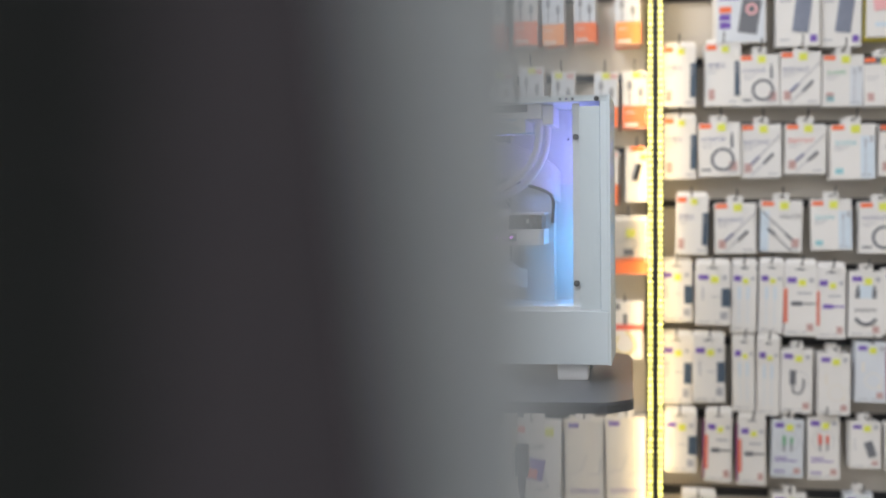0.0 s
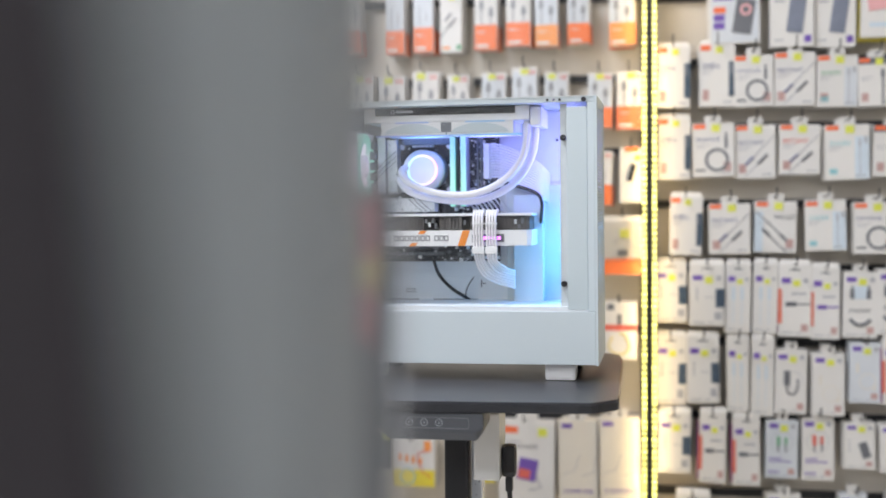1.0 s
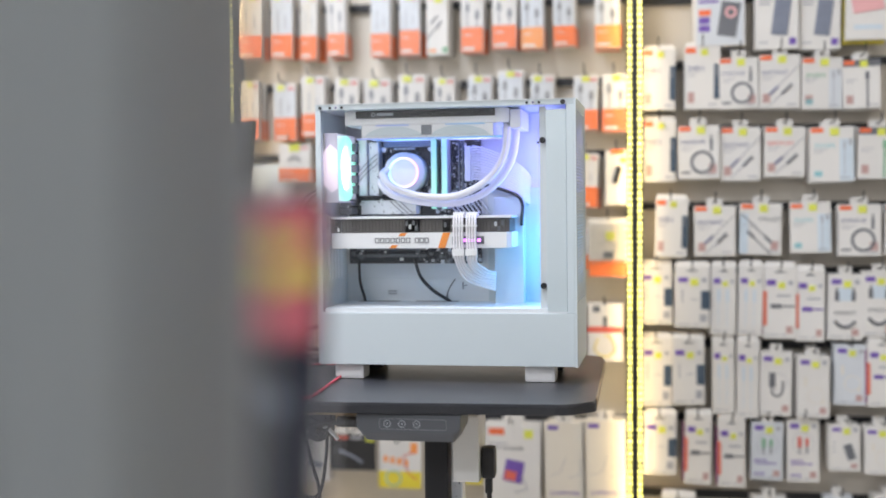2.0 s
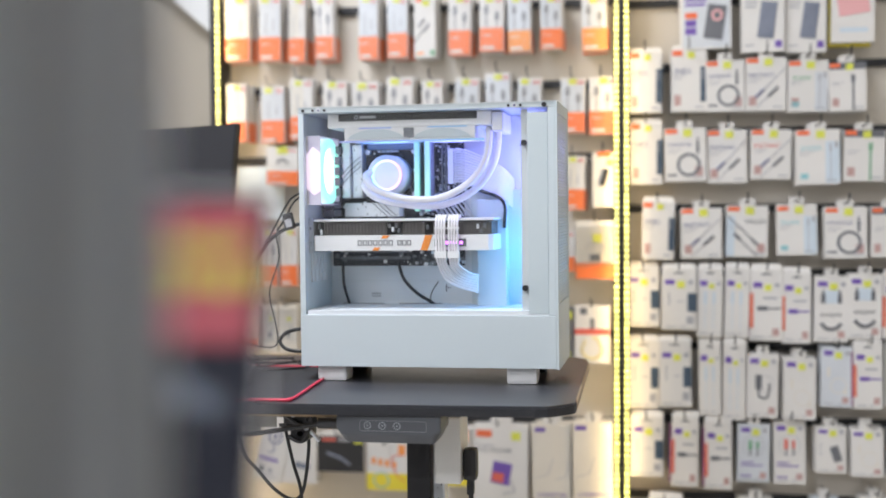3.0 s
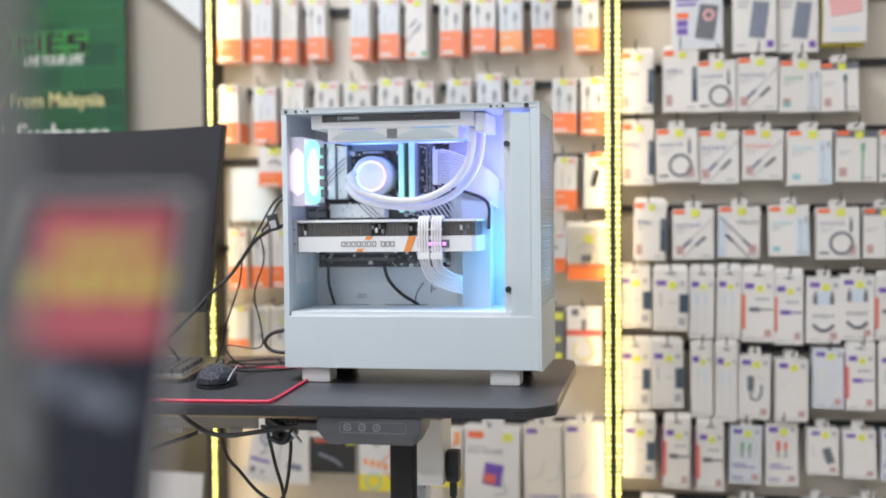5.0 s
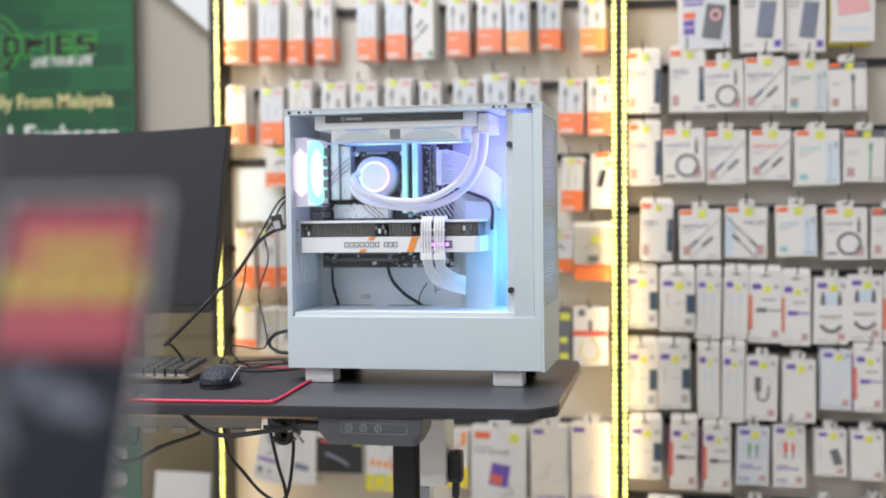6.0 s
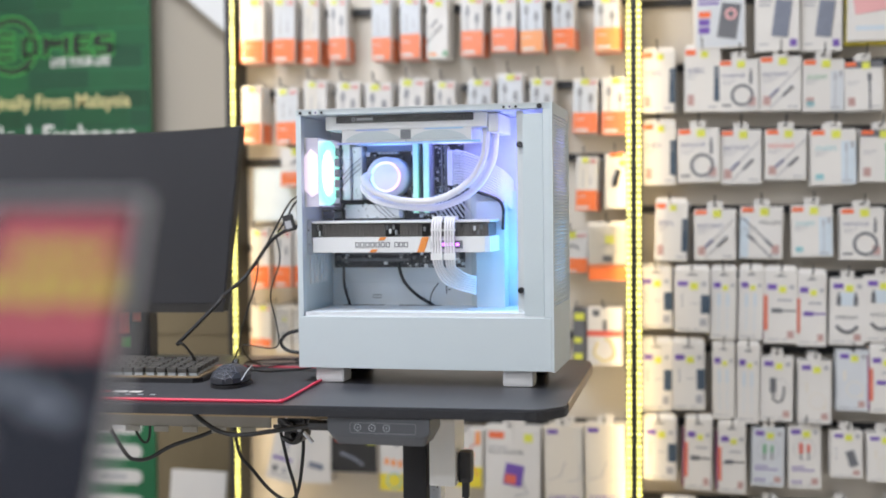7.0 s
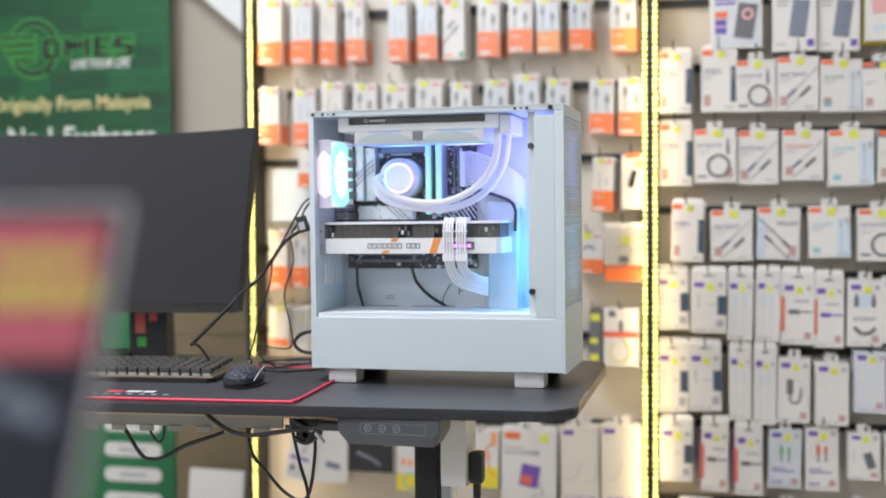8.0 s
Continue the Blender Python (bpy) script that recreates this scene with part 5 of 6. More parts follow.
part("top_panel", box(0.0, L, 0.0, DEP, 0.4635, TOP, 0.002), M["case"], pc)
part("roof_edge", box(0.0, L, -0.0015, -0.0001, 0.4725, TOP), M["casegrey"], pc)
part("rear_panel", box(0.0, 0.0075, 0.0165, DEP, 0.1165, 0.463), M["case"], pc)
part("rear_pillar", box(0.0, 0.0095, 0.0, 0.016, 0.1165, 0.4632, 0.0008), M["case"], pc)
part("tray", box(0.008, 0.43, 0.168, 0.172, 0.1165, 0.463), M["casein"], pc, "white motherboard tray")
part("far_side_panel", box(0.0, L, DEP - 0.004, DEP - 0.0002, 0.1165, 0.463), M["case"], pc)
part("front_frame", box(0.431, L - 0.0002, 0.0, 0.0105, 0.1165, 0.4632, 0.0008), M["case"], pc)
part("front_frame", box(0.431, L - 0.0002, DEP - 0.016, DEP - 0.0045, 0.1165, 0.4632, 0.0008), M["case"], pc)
part("inner_panel", box(0.397, 0.4305, 0.002, 0.014, 0.1192, 0.456, 0.0008), M["case"], pc, "white inner front panel")
part("panel_gap", box(0.3845, 0.3965, 0.0135, 0.016, 0.1192, 0.462), M["casegrey"], pc)
part("inner_wall", box(0.3965, 0.3985, 0.0165, 0.167, 0.1192, 0.15), M["casein"], pc)
for z in (0.21, 0.205 + 0.22):
    part("thumb_screw", disc(bmesh.new(), (0.3905, 0.0134, 0.1618 if z < 0.3 else 0.4055), (0, -1, 0), 0, 0.0052, 0.007, 14), M["blackplastic"], pc)
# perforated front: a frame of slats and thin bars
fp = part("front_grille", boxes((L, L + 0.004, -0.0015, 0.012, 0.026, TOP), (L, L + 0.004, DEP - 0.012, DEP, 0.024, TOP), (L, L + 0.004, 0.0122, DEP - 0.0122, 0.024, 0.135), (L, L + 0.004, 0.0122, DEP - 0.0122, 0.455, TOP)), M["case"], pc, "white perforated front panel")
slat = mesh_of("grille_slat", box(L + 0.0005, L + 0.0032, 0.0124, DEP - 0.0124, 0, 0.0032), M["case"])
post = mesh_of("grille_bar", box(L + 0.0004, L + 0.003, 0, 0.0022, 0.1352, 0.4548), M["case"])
for i in range(61):
    o = new("grille_slat", slat)
    o.parent, o.location = fp, (0, 0, 0.1375 + i * 0.0052)
for i in range(22):
    o = new("grille_bar", post)
    o.parent, o.location = fp, (0, 0.0165 + i * 0.0085, 0)
g = part("glass_pane", box(0.0165, 0.4305, -0.0014, 0.0006, 0.119, 0.462), M["glass"], pc, "clear tempered glass side")
g.visible_shadow = False
for x in (0.037, 0.376):
    part("screw", disc(bmesh.new(), (x, -0.0001, 0.4678), (0, -1, 0), 0.0022, 0.0042, 0.0022, 18), M["silver"], pc)
    # blue disc paints the blue reflection inside the silver screw ring
    part("screw_socket", disc(bmesh.new(), (x, -0.0001, 0.4678), (0, -1, 0), 0, 0.0021, 0.0012, 14), M["blueink"], pc)
for x, r in ((0.009, 0.0026), (0.0267, 0.0022), (0.0475, 0.0022), (0.3658, 0.0022), (0.3862, 0.0022), (0.4255, 0.0042)):
    part("pin_hole" if r < 0.004 else "screw", disc(bmesh.new(), (x, -0.0001, 0.4678), (0, -1, 0), 0, r, 0.002, 14), M["blackplastic"], pc)
for z in (0.15, 0.2, 0.3, 0.41):
    part("tray_hole", disc(bmesh.new(), (0.366, 0.1679, z), (0, -1, 0), 0, 0.0022, 0.001, 10), M["blackplastic"], pc)
for x0, x1 in ((0.0335, 0.1115), (0.1396, 0.2207)):
    part("cable_slot", box(x0, x1, 0.148, 0.162, 0.1239, 0.1244), M["blackplastic"], pc)
for x, z in ((0.085, 0.136), (0.085, 0.141)):
    part("vent_mark", box(x, x + 0.018, 0.1672, 0.1679, z, z + 0.0016), M["ink"], pc)
for x, z in ((0.035, 0.14), (0.225, 0.145)):
    part("vent_mark", box(x, x + 0.0022, 0.1672, 0.1679, z, z + 0.014), M["ink"], pc)
part("vent_mark", box(0.228, 0.234, 0.1672, 0.1679, 0.151, 0.153), M["ink"], pc)
part("tray_seam", box(0.02, 0.285, 0.1674, 0.1679, 0.165, 0.1658), M["casegrey"], pc)

# radiator and its fans under the roof
rad = part("radiator", box(0.044, 0.332, 0.03, 0.15, 0.4385, 0.4632, 0.003), M["whiteplastic"], pc, "white liquid cooling radiator")
part("radiator_strip", box(0.0645, 0.308, 0.0285, 0.0299, 0.4503, 0.4628), M["blackplastic"], rad, "black strip on the radiator")
part("strip_mark", disc(bmesh.new(), (0.096, 0.0284, 0.4566), (0, -1, 0), 0.0022, 0.0036, 0.0004, 16), M["line"], rad)
part("strip_mark", box(0.102, 0.131, 0.0280, 0.0284, 0.4545, 0.4588), M["line"], rad)
part("end_tank", box(0.3325, 0.352, 0.034, 0.146, 0.428, 0.461, 0.004), M["whiteplastic"], rad)
for x0 in (0.074, 0.190):
    fan = part("top_fan", boxes((x0, x0 + 0.114, 0.031, 0.036, 0.4165, 0.4383), (x0, x0 + 0.114, 0.143, 0.148, 0.4165, 0.4383), (x0, x0 + 0.005, 0.036, 0.143, 0.4165, 0.4383), (x0 + 0.109, x0 + 0.114, 0.036, 0.143, 0.4165, 0.4383)), M["whiteplastic"], pc)
    part("fan_ring", disc(bmesh.new(), (x0 + 0.057, 0.0895, 0.4185), (0, 0, 1), 0.042, 0.055, 0.003, 36), M["fan_ring"], fan, "glowing blue and violet ring")
    part("fan_hub", disc(bmesh.new(), (x0 + 0.057, 0.0895, 0.4195), (0, 0, 1), 0, 0.02, 0.018, 24), M["whiteplastic"], fan)
    bm = bmesh.new()
    arch = [(x0 + 0.006 + 0.102 * k / 16, 0.4192 + 0.0165 * math.sin(math.pi * k / 16) ** 0.6) for k in range(17)]
    fa = [bm.verts.new((x, 0.0290, z)) for x, z in arch]
    fb = [bm.verts.new((x, 0.0309, z)) for x, z in arch]
    bm.faces.new(fa), bm.faces.new(fb[::-1])
    for k in range(17):
        bm.faces.new((fa[k], fa[(k + 1) % 17], fb[(k + 1) % 17], fb[k]))
    part("fan_cowl", bm, M["case"], fan, "white arched fan guard")
part("fan_light_edge", box(0.065, 0.3195, 0.029, 0.034, 0.4133, 0.4163, 0.0008), M["fan_top"], pc, "blue and violet light strip")
for x0, x1 in ((0.1, 0.158), (0.222, 0.29)):
    part("fan_light_slit", box(x0, x1, 0.0294, 0.0299, 0.4366, 0.4384), M["fan_top"], pc)
part("fan_gap_clip", box(0.1798, 0.1978, 0.0293, 0.0305, 0.4205, 0.437), M["chip"], pc)

# rear exhaust fan
FX, FY, FZ = 0.012, 0.078, 0.366
rf = part("rear_fan", box(0.0078, 0.012, FY - 0.06, FY + 0.06, FZ - 0.06, FZ + 0.06, 0.001), M["whiteplastic"], pc, "white exhaust fan with coloured light")
for y0, y1, z0, z1 in ((-0.06, -0.0575, -0.06, 0.06), (0.0575, 0.06, -0.06, 0.06), (-0.0573, 0.0573, 0.0575, 0.06), (-0.0573, 0.0573, -0.06, -0.0575)):
    part("fan_frame", box(0.0122, 0.034, FY + y0, FY + y1, FZ + z0, FZ + z1, 0.0006), M["fan_side"], rf, "translucent violet-lit frame side")
bm = bmesh.new()
hexa = [(0.0082, -0.03), (0.0082, 0.026), (0.021, 0.041), (0.0338, 0.03), (0.0338, -0.036), (0.022, -0.043)]
fa = [bm.verts.new((x, FY - 0.0616, FZ + z)) for x, z in hexa]
fb = [bm.verts.new((x, FY - 0.0602, FZ + z)) for x, z in hexa]
bm.faces.new(fa), bm.faces.new(fb[::-1])
for i in range(6):
    bm.faces.new((fa[i], fa[(i + 1) % 6], fb[(i + 1) % 6], fb[i]))
part("fan_light_panel", bm, M["fan_core"], rf, "pink glowing side panel of the fan")
ring = part("fan_ring", disc(bmesh.new(), (0.0125, 0, 0), (1, 0, 0), 0.043, 0.0572, 0.0225, 40), M["fan_r"], rf, "cyan glowing fan ring", True)
ring.location = (0, FY, FZ)
hubp = part("fan_hub", disc(bmesh.new(), (0.0125, 0, 0), (1, 0, 0), 0, 0.02, 0.022, 28), M["fan_l"], rf, "", True)
hubp.location = (0, FY, FZ)
for i in range(9):
    bm = bmesh.new()
    a0 = i * 2 * math.pi / 9
    rows = []
    for r in (0.0195, 0.034, 0.049):
        tw = 0.35
        rows.append([bm.verts.new((0.016 + 0.014 * k, r * math.cos(a0 + tw * k + (r - 0.02) * 6), r * math.sin(a0 + tw * k + (r - 0.02) * 6))) for k in (0, 0.5, 1)])
    for ra, rb in zip(rows, rows[1:]):
        for k in (0, 1):
            bm.faces.new((ra[k], ra[k + 1], rb[k + 1], rb[k]))
    bmesh.ops.solidify(bm, geom=list(bm.faces), thickness=0.0014)
    bl = part("fan_blade", bm, M["fan_l"], rf)
    bl.location = (0, FY, FZ)
for i in range(5):
    part("slot_cover", box(0.0078, 0.0105, 0.04 + 0.02 * i, 0.055 + 0.02 * i, 0.17, 0.275), M["casein"], pc)

# front intake fans behind the inner panel
for z, m in ((0.375, "fan_in_top"), (0.22, "fan_in_low")):
    ff = part("front_fan", boxes((0.408, 0.43, 0.025, 0.03, z - 0.06, z + 0.06), (0.408, 0.43, 0.14, 0.145, z - 0.06, z + 0.06), (0.408, 0.43, 0.03, 0.14, z + 0.055, z + 0.06), (0.408, 0.43, 0.03, 0.14, z - 0.06, z - 0.055)), M["whiteplastic"], pc)
    part("fan_ring", disc(bmesh.new(), (0.4075, 0.085, z), (-1, 0, 0), 0.036, 0.054, 0.004, 32), M[m], ff, "glowing fan ring")
    part("fan_hub", disc(bmesh.new(), (0.43, 0.085, z), (-1, 0, 0), 0, 0.02, 0.02, 24), M["whiteplastic"], ff)

# motherboard
mb = part("motherboard", box(0.014, 0.262, 0.162, 0.1655, 0.193, 0.424), M["pcb"], pc, "black motherboard with silver parts")
part("port_cover", box(0.044, 0.06, 0.122, 0.160, 0.318, 0.42, 0.002), M["silver"], mb, "pale silver port cover")
part("port_cover", box(0.0605, 0.080, 0.130, 0.160, 0.318, 0.415, 0.002), M["silver"], mb, "pale silver port cover")
for i in range(3):
    part("cover_stripe", tube([(0.046, 0.1212, 0.345 + i * 0.009), (0.0605, 0.1216, 0.36 + i * 0.009), (0.078, 0.1288, 0.376 + i * 0.009)], 0.0007, 5), M["ink"], mb)
part("heatsink", box(0.085, 0.175, 0.145, 0.1615, 0.405, 0.42, 0.002), M["chip"], mb)
part("drive_heatsink", prism([(0.043, 0.142), (0.145, 0.142), (0.151, 0.147), (0.151, 0.158), (0.043, 0.158)], 0.284, 0.309), M["silver"], mb, "silver drive heatsink")
for i in range(3):
    part("cover_stripe", tube([(0.096 + i * 0.009, 0.1415, 0.309), (0.108 + i * 0.009, 0.1415, 0.297), (0.122 + i * 0.009, 0.1415, 0.285)], 0.0008, 5), M["ink"], mb)
for i in range(8):
    part("chip_stripe", tube([(0.196 + i * 0.0085, 0.150, 0.316), (0.208 + i * 0.0085, 0.150, 0.30), (0.220 + i * 0.0085, 0.150, 0.283)], 0.0016, 5), M["casegrey"], mb)
rr = random.Random(3)
for i in range(190):
    x, z, s = rr.choice((rr.uniform(0.02, 0.26), rr.uniform(0.172, 0.26))), rr.choice((rr.uniform(0.196, 0.225), rr.uniform(0.28, 0.42), rr.uniform(0.28, 0.42))), rr.uniform(0.0009, 0.0036)
    part("component", box(x - s, x + s, 0.1575, 0.1618, z - s * rr.uniform(0.5, 1.6), z + s), M[rr.choice(["chip", "silver", "ink", "chip", "whiteplastic", "steelblue"])], mb)
for i in range(130):
    x, z, s = rr.uniform(0.212, 0.26), rr.uniform(0.315, 0.42), rr.uniform(0.0006, 0.0017)
    part("component", box(x - s, x + s, 0.156, 0.1618, z - s * rr.uniform(0.5, 2.2), z + s), M[rr.choice(["silver", "casegrey", "steelblue", "whiteplastic", "chip"])], mb)
for i in range(9):
    x, z = 0.222 + 0.016 * (i % 3), 0.33 + 0.033 * (i // 3)
    part("board_trace", tube([(x, 0.1612, z), (x + 0.008, 0.1612, z - 0.012), (x + 0.008, 0.1612, z - 0.02)], 0.0006, 4), M["greyink"], mb)
for z in (0.218, 0.205):
    part("board_slot", box(0.03, 0.16, 0.152, 0.1615, z, z + 0.005, 0.0008), M["chip"], mb)
for x in (0.222, 0.2285):
    part("board_slot", box(x, x + 0.0035, 0.15, 0.1615, 0.3, 0.415, 0.0006), M["chip"], mb)
for i in range(5):
    part("header_pin", box(0.104 + i * 0.008, 0.1095 + i * 0.008, 0.15, 0.1615, 0.4015, 0.4045), M["whiteplastic"], mb)
for z in (0.255, 0.285, 0.3):
    part("rear_block", box(0.012, 0.034, 0.105, 0.15, z, z + 0.012, 0.001), M["chip" if z > 0.28 else "silver"], mb)
for i in range(5):
    part("rear_port", box(0.033, 0.043, 0.11, 0.158, 0.322 + i * 0.019, 0.336 + i * 0.019, 0.001), M["ink"], mb)
for x in (0.085, 0.172):
    for z in (0.325, 0.402):
        part("cooler_screw", disc(bmesh.new(), (x, 0.161, z), (0, -1, 0), 0, 0.005, 0.012, 14), M["silver"], mb)
for x in (0.181, 0.200):
    rm = part("memory_stick", box(x, x + 0.008, 0.118, 0.1615, 0.292, 0.418, 0.001), M["ramdark"], mb, "silver memory stick")
    part("light_bar", box(x - 0.0005, x + 0.0085, 0.108, 0.1178, 0.293, 0.417, 0.0015), M["ram"], rm, "green and blue light bar")

# pump with lit ring, and hoses
PXC, PZC = 0.1315, 0.3583
pump = part("pump", disc(bmesh.new(), (PXC, 0.1605, PZC), (0, -1, 0), 0, 0.036, 0.056, 40), M["whiteplastic"], pc, "white round pump with glowing ring", True)
o = part("pump_face", disc(bmesh.new(), (0, 0, 0), (0, -1, 0), 0, 0.0243, 0.0012, 36), M["pumpface"], pump)
o.location = (PXC, 0.1043, PZC)
o = part("pump_ring", disc(bmesh.new(), (0, 0, 0), (0, -1, 0), 0.0245, 0.0275, 0.002, 40), M["pumpring"], pump, "pink and blue glowing ring")
o.location = (PXC, 0.1043, PZC)
part("hose", tube([(0.3248, 0.055, 0.437), (0.325, 0.052, 0.415), (0.321, 0.050, 0.388), (0.3105, 0.048, 0.364), (0.293, 0.047, 0.3435), (0.271, 0.046, 0.3285), (0.245, 0.046, 0.3175), (0.217, 0.046, 0.3128), (0.1708, 0.050, 0.316), (0.1235, 0.060, 0.331), (0.0995, 0.078, 0.352), (0.1, 0.10, 0.362), (0.111, 0.125, 0.366)], 0.0062, 12), M["tube"], pc, "white sleeved hose", True)
part("hose", tube([(0.338, 0.075, 0.437), (0.338, 0.072, 0.415), (0.334, 0.070, 0.3856), (0.322, 0.068, 0.358), (0.303, 0.067, 0.3345), (0.2785, 0.066, 0.3175), (0.25, 0.066, 0.3062), (0.219, 0.066, 0.3015), (0.1715, 0.07, 0.305), (0.1205, 0.078, 0.3165), (0.0935, 0.094, 0.336), (0.092, 0.115, 0.346), (0.106, 0.14, 0.352)], 0.0062, 12), M["tube"], pc, "white sleeved hose", True)

# graphics card
gpu = part("graphics_card", box(0.016, 0.334, 0.034, 0.158, 0.2765, 0.2805, 0.001), M["whiteplastic"], pc, "white graphics card with orange marks")
part("card_shroud", prism([(0.018, 0.028), (0.326, 0.028), (0.334, 0.034), (0.334, 0.152), (0.018, 0.152)], 0.2255, 0.252), M["whiteplastic"], gpu)
for x0, x1 in ((0.03, 0.145), (0.172, 0.212), (0.226, 0.329)):
    hs = part("heatsink", box(x0, x1, 0.047, 0.148, 0.2522, 0.2745, 0.001), M["sink"], gpu)
    for i in range(int((x1 - x0) / 0.006)):
        part("fin", box(x0 + 0.002 + i * 0.006, x0 + 0.0036 + i * 0.006, 0.0445, 0.0468, 0.2535, 0.2735), M["sink"], hs)
part("card_board", box(0.02, 0.32, 0.046, 0.15, 0.2747, 0.2763), M["pcb"], gpu)
for x, z, m in ((0.149, 0.268, "ink"), (0.155, 0.262, "silver"), (0.161, 0.269, "ink"), (0.166, 0.26, "chip"), (0.305, 0.266, "silver"), (0.311, 0.258, "ink"), (0.317, 0.268, "chip"), (0.022, 0.268, "ink"), (0.026, 0.258, "silver"), (0.217, 0.265, "ink")):
    part("capacitor", box(x - 0.0022, x + 0.0022, 0.044, 0.05, z - 0.004, z + 0.004, 0.0006), M[m], gpu)
part("bracket", box(0.0078, 0.0155, 0.03, 0.15, 0.222, 0.283), M["silver"], gpu)
for x, z0, z1, wd in ((0.1375, 0.2465, 0.252, 0.011), (0.1215, 0.2256, 0.231, 0.011), (0.2072, 0.2256, 0.252, 0.0125)):
    bm = bmesh.new()
    sh = 0.0045 if z1 - z0 < 0.02 else 0.009
    pts = [(x, z0), (x + wd, z0), (x + wd + sh, z1), (x + sh, z1)]
    f0 = [bm.verts.new((a, 0.0272, c)) for a, c in pts]
    f1 = [bm.verts.new((a, 0.0279, c)) for a, c in pts]
    bm.faces.new(f0), bm.faces.new(f1[::-1])
    for i in range(4):
        bm.faces.new((f0[i], f0[(i + 1) % 4], f1[(i + 1) % 4], f1[i]))
    part("orange_mark", bm, M["gpuorange"], gpu)
# plain blocks where the card carries its maker's words
for x0, wd in [(0.0961 + 0.0092 * i, 0.0074) for i in range(7)] + [(0.1667 + 0.0085 * i, 0.0074) for i in range(3)]:
    part("word_block", boxes((x0, x0 + 0.0014, 0.0273, 0.0279, 0.2345, 0.2435), (x0 + wd - 0.0014, x0 + wd, 0.0273, 0.0279, 0.2345, 0.2435), (x0 + 0.0014, x0 + wd - 0.0014, 0.0273, 0.0279, 0.2421, 0.2435), (x0 + 0.0014, x0 + wd - 0.0014, 0.0273, 0.0279, 0.2345, 0.2359)), M["ink"], gpu)
part("logo_plate", prism([(0.2323, 0.0268), (0.2874, 0.0268), (0.2874, 0.0279), (0.2323, 0.0279)], 0.232, 0.2455), M["ink"], gpu)
for i in range(4):
    part("logo_light", box(0.252 + i * 0.008, 0.2575 + i * 0.008, 0.0262, 0.0267, 0.2362, 0.2412), M["gpulogo"], gpu, "violet lit mark")

# power cables with combs
for j in range(2):
    for i in range(4):
        x = 0.2365 + j * 0.0225 + i * 0.0048
        u = (i + 4 * j) / 7
        part("power_cable", tube([(x, 0.06, 0.279), (x, 0.03, 0.2815), (x, 0.021, 0.272), (x, 0.0205, 0.245), (x + 0.001, 0.0215, 0.216), (x + 0.001 + 0.002 * (1 - u), 0.027, 0.2), (0.2485 + 0.0355 * u, 0.043 + 0.007 * u, 0.175 + 0.0135 * u), (0.270 + 0.02 * u, 0.066, 0.160 + 0.023 * u), (0.298, 0.085, 0.150 + 0.030 * u)], 0.0021, 6), M["tube"], pc, "white sleeved cable", True)
    x = 0.2335 + j * 0.0225
    part("plug_head", box(x, x + 0.0195, 0.03, 0.05, 0.2807, 0.287, 0.001), M["whiteplastic"], pc)
    for z, hz in ((0.262, 0.003), (0.2125, 0.0115)):
        part("cable_comb", box(x, x + 0.0205, 0.0178, 0.0235, z, z + hz), M["whiteplastic"], pc)
for i in range(13):
    u = i / 12
    part("power_cable", tube([(0.243, 0.146, 0.400 - 0.056 * u), (0.262, 0.137, 0.402 - 0.057 * u), (0.30, 0.132, 0.388 - 0.056 * u), (0.335, 0.138, 0.368 - 0.055 * u), (0.35, 0.155, 0.352 - 0.053 * u), (0.352, 0.167, 0.345 - 0.05 * u)], 0.0021, 6), M["tube"], pc, "white sleeved cable", True)
part("cable_plug", box(0.236, 0.246, 0.14, 0.16, 0.342, 0.405, 0.001), M["whiteplastic"], pc)
part("cable_cover", box(0.292, 0.344, 0.118, 0.166, 0.1192, 0.312, 0.002), M["case"], pc, "white cable cover")
part("cable_cover", box(0.275, 0.383, 0.156, 0.1675, 0.1192, 0.33, 0.002), M["case"], pc, "white cable cover")
part("thin_cable", tube([(0.268, 0.15, 0.334), (0.289, 0.12, 0.331), (0.332, 0.108, 0.316), (0.3434, 0.108, 0.3), (0.342, 0.115, 0.276), (0.341, 0.1175, 0.262)], 0.003, 8), M["rubber"], pc)
part("thin_cable", tube([(0.035, 0.15, 0.2), (0.038, 0.145, 0.16), (0.045, 0.145, 0.135), (0.047, 0.152, 0.12)], 0.0026, 8), M["rubber"], pc)
part("thin_cable", tube([(0.14, 0.15, 0.2), (0.152, 0.142, 0.17), (0.175, 0.142, 0.145), (0.2, 0.148, 0.128), (0.21, 0.153, 0.12)], 0.003, 8), M["rubber"], pc)
part("thin_cable", tube([(0.215, 0.15, 0.165), (0.205, 0.147, 0.15), (0.2, 0.148, 0.135), (0.202, 0.152, 0.121)], 0.0012, 6), M["rubber"], pc)

# ---------------------------------------------------------------- things close to the camera
ctr = thing("display_counter", "dark grey display counter", "counter", pose(0, 0, 0))
part("top", box(-1.3, -0.15, 0.05, 0.72, 0.765, 0.795, 0.004), M["standshade"], ctr)
part("body", box(-1.27, -0.18, 0.1, 0.69, 0.0, 0.7648), M["standshade"], ctr)

sign = thing("price_card_stand", "clear acrylic stand with a red and yellow price card", "price card", pose(-0.3231, 0.433, 0.797, 0, 0, 11) @ pose(0, 0, 0, -32, 0, 0))
ZT = 0.2815
W, WL = 0.0348, 0.0455
part("acrylic_front", box(-WL, W, -0.004, -0.0012, 0.0, ZT, 0.0008), M["acrylic"], sign, "clear acrylic sheet")
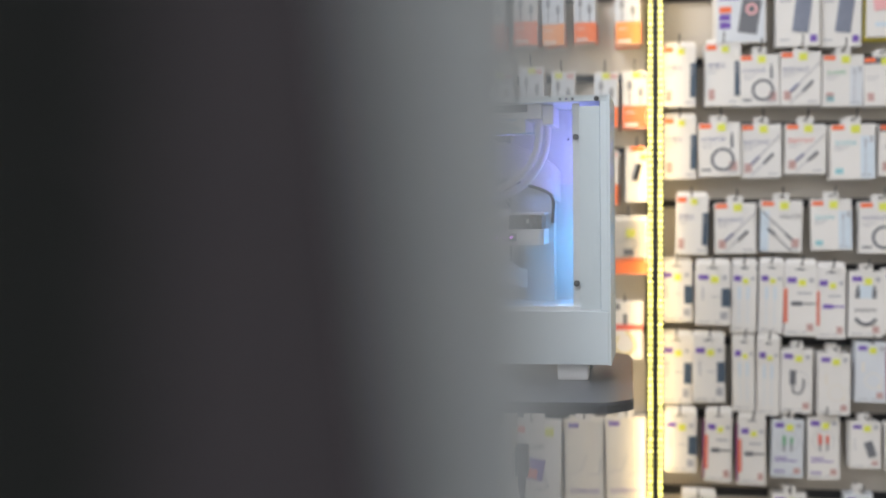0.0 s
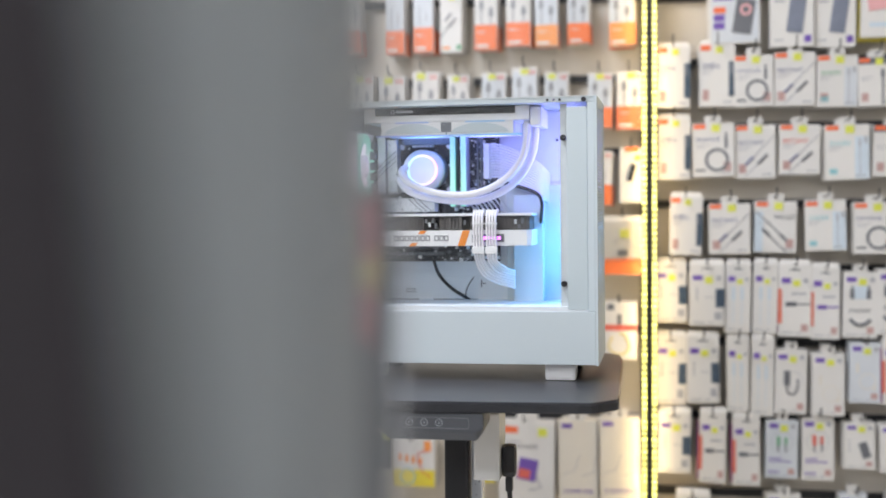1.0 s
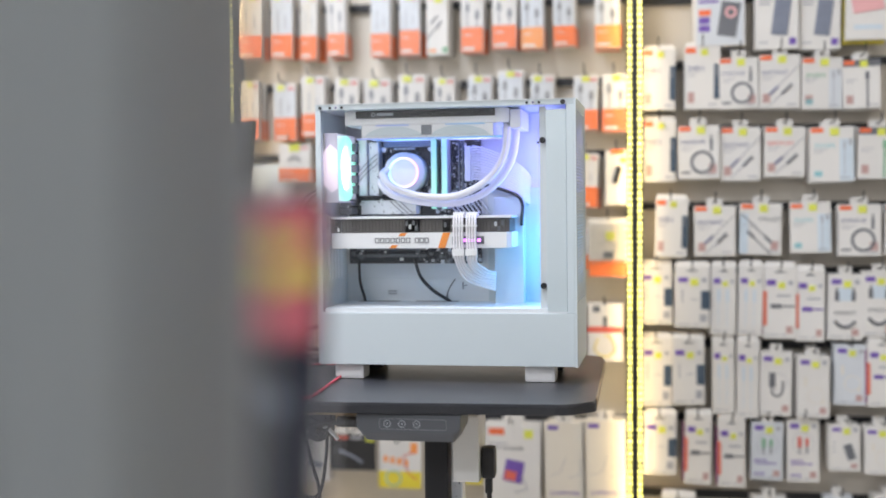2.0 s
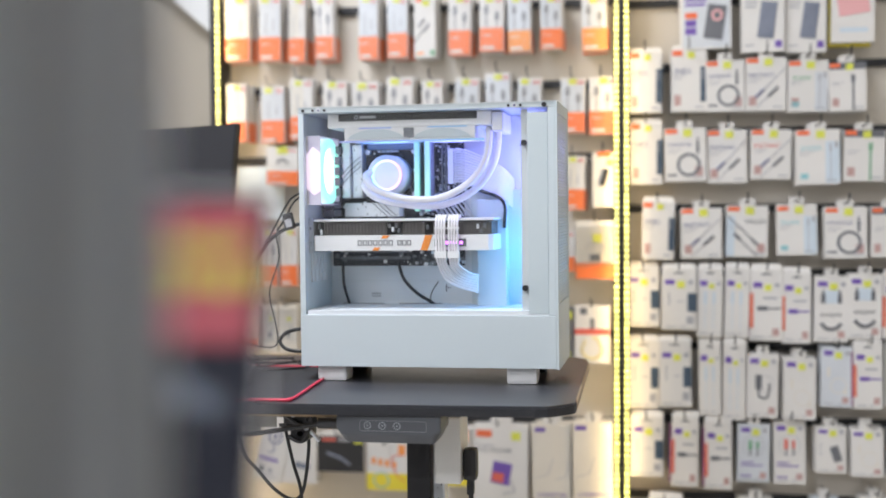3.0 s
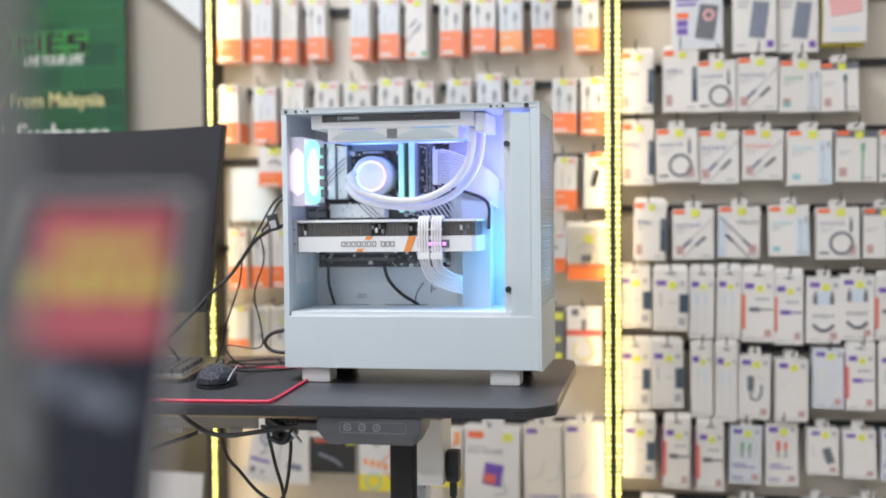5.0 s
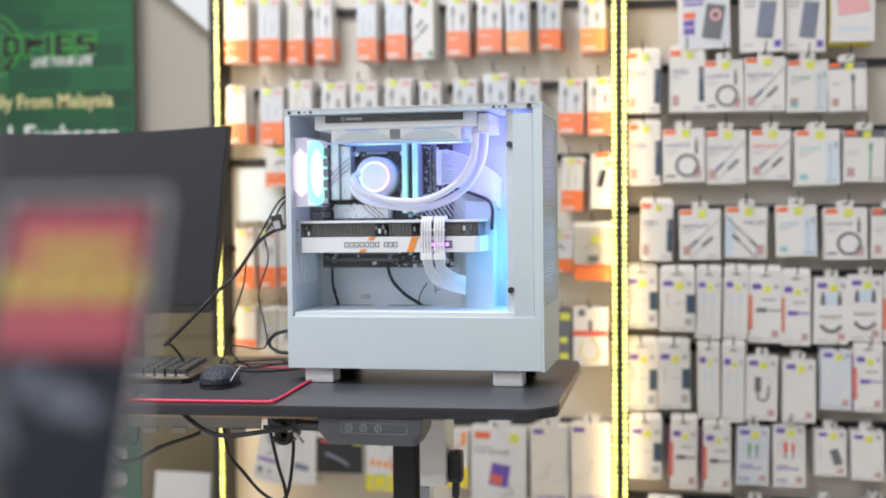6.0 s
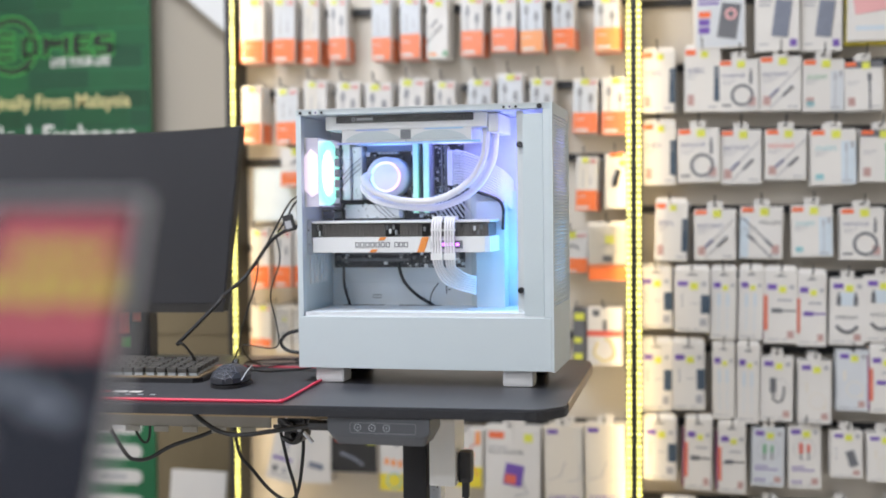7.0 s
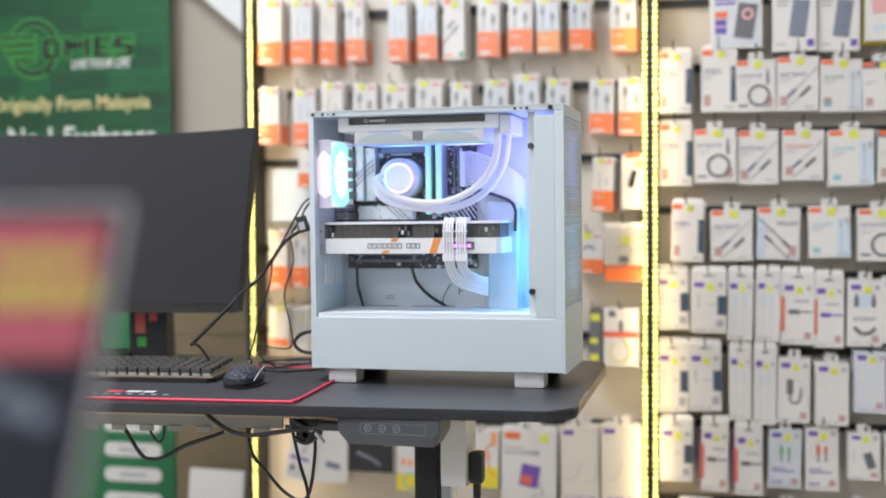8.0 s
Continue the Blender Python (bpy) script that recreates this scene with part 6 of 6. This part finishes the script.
part("acrylic_back", box(-WL, W, 0.002, 0.004, 0.0, ZT, 0.0008), M["acrylic"], sign, "clear acrylic sheet")
part("card", box(-0.0432, 0.0328, -0.0008, 0.0012, 0.004, ZT - 0.0047), M["signdark"], sign, "dark printed card")
part("red_panel", box(-0.0398, 0.0279, -0.0011, -0.0009, ZT - 0.087, ZT - 0.0076), M["redsign"], sign, "red panel")
for z0, z1, x0, x1, n in ((0.0245, 0.039, -0.029, 0.021, 6), (0.0425, 0.0605, -0.0415, 0.030, 6)):
    step = (x1 - x0) / n
    for i in range(n):
        part("yellow_mark", box(x0 + step * i + 0.0008, x0 + step * (i + 1) - 0.0008, -0.0016, -0.0012, ZT - z1 + 0.0025 * (i % 2), ZT - z0 - 0.002 * (i % 3 == 1)), M["signyellow"], sign)
for x, z, wd, hh, tilt in ((-0.019, 0.102, 0.011, 0.019, 38), (-0.002, 0.111, 0.013, 0.017, 45), (0.011, 0.117, 0.015, 0.011, 20), (-0.0265, 0.127, 0.0057, 0.0246, -20)):
    part("pale_picture", box(-wd / 2, wd / 2, -0.0011, -0.0009, -hh / 2, hh / 2), M["signpale"], sign).matrix_basis = pose(x, 0, ZT - z, 0, tilt, 0)
part("rim", boxes((-WL - 0.0012, -WL - 0.0002, -0.0042, 0.0042, 0.0, ZT), (W + 0.0002, W + 0.0012, -0.0042, 0.0042, 0.0, ZT), (-WL - 0.0012, W + 0.0012, -0.0042, 0.0042, ZT + 0.0002, ZT + 0.0014)), M["rim"], sign, "pale acrylic rim")
part("rest", box(-0.03, 0.03, 0.0045, 0.0075, 0.06, 0.2), M["acrylic"], sign)


def leaning(x0t, x1t, x0b, x1b, y0t, y1t, y0b, y1b, z0, z1):
    bm = bmesh.new()
    lo = [bm.verts.new(p) for p in ((x0b, y0b, z0), (x1b, y1b, z0), (x1b - 0.01, y1b + 0.006, z0), (x0b - 0.01, y0b + 0.006, z0))]
    hi = [bm.verts.new(p) for p in ((x0t, y0t, z1), (x1t, y1t, z1), (x1t - 0.01, y1t + 0.006, z1), (x0t - 0.01, y0t + 0.006, z1))]
    bm.faces.new(lo[::-1]), bm.faces.new(hi)
    for i in range(4):
        j = (i + 1) % 4
        bm.faces.new((lo[i], lo[j], hi[j], hi[i]))
    bmesh.ops.bevel(bm, geom=list(bm.edges), offset=0.0015, segments=2, affect="EDGES")
    return bm


st = thing("device_stand", "tall grey display housing, front shade and side light put into its colours", "display stand", pose(0, 0, 0))
# front and side differ in colour to paint in shade and light
part("front_face", leaning(-0.44, -0.2726, -0.44, -0.2319, 0.085, 0.1431, 0.085, 0.1368, 0.797, 1.16), M["standshade"], st)
# near-black panel over the left part of the front face
part("screen", leaning(-0.4405, -0.2905, -0.4405, -0.2905, 0.0834, 0.1363, 0.0834, 0.124, 0.80, 1.157), M["nearblack"], st, "near-black left panel of the front")
part("side_face", leaning(-0.2722, -0.2430, -0.2315, -0.2515, 0.1439, 0.205, 0.1376, 0.205, 0.797, 1.16), M["standlit"], st, "side with the shop light put into its grey")
part("rear_trim", leaning(-0.2431, -0.2482, -0.2516, -0.2567, 0.2058, 0.2235, 0.2058, 0.2235, 0.797, 1.16), M["standnavy"], st, "dark trim")
part("rear_face", leaning(-0.2484, -0.2578, -0.2569, -0.2578, 0.2243, 0.295, 0.2243, 0.295, 0.797, 1.16), M["standrear"], st, "slate grey rear")
part("rear_corner", leaning(-0.2580, -0.279, -0.2580, -0.279, 0.2958, 0.36, 0.2958, 0.36, 0.797, 1.16), M["standrear"], st)
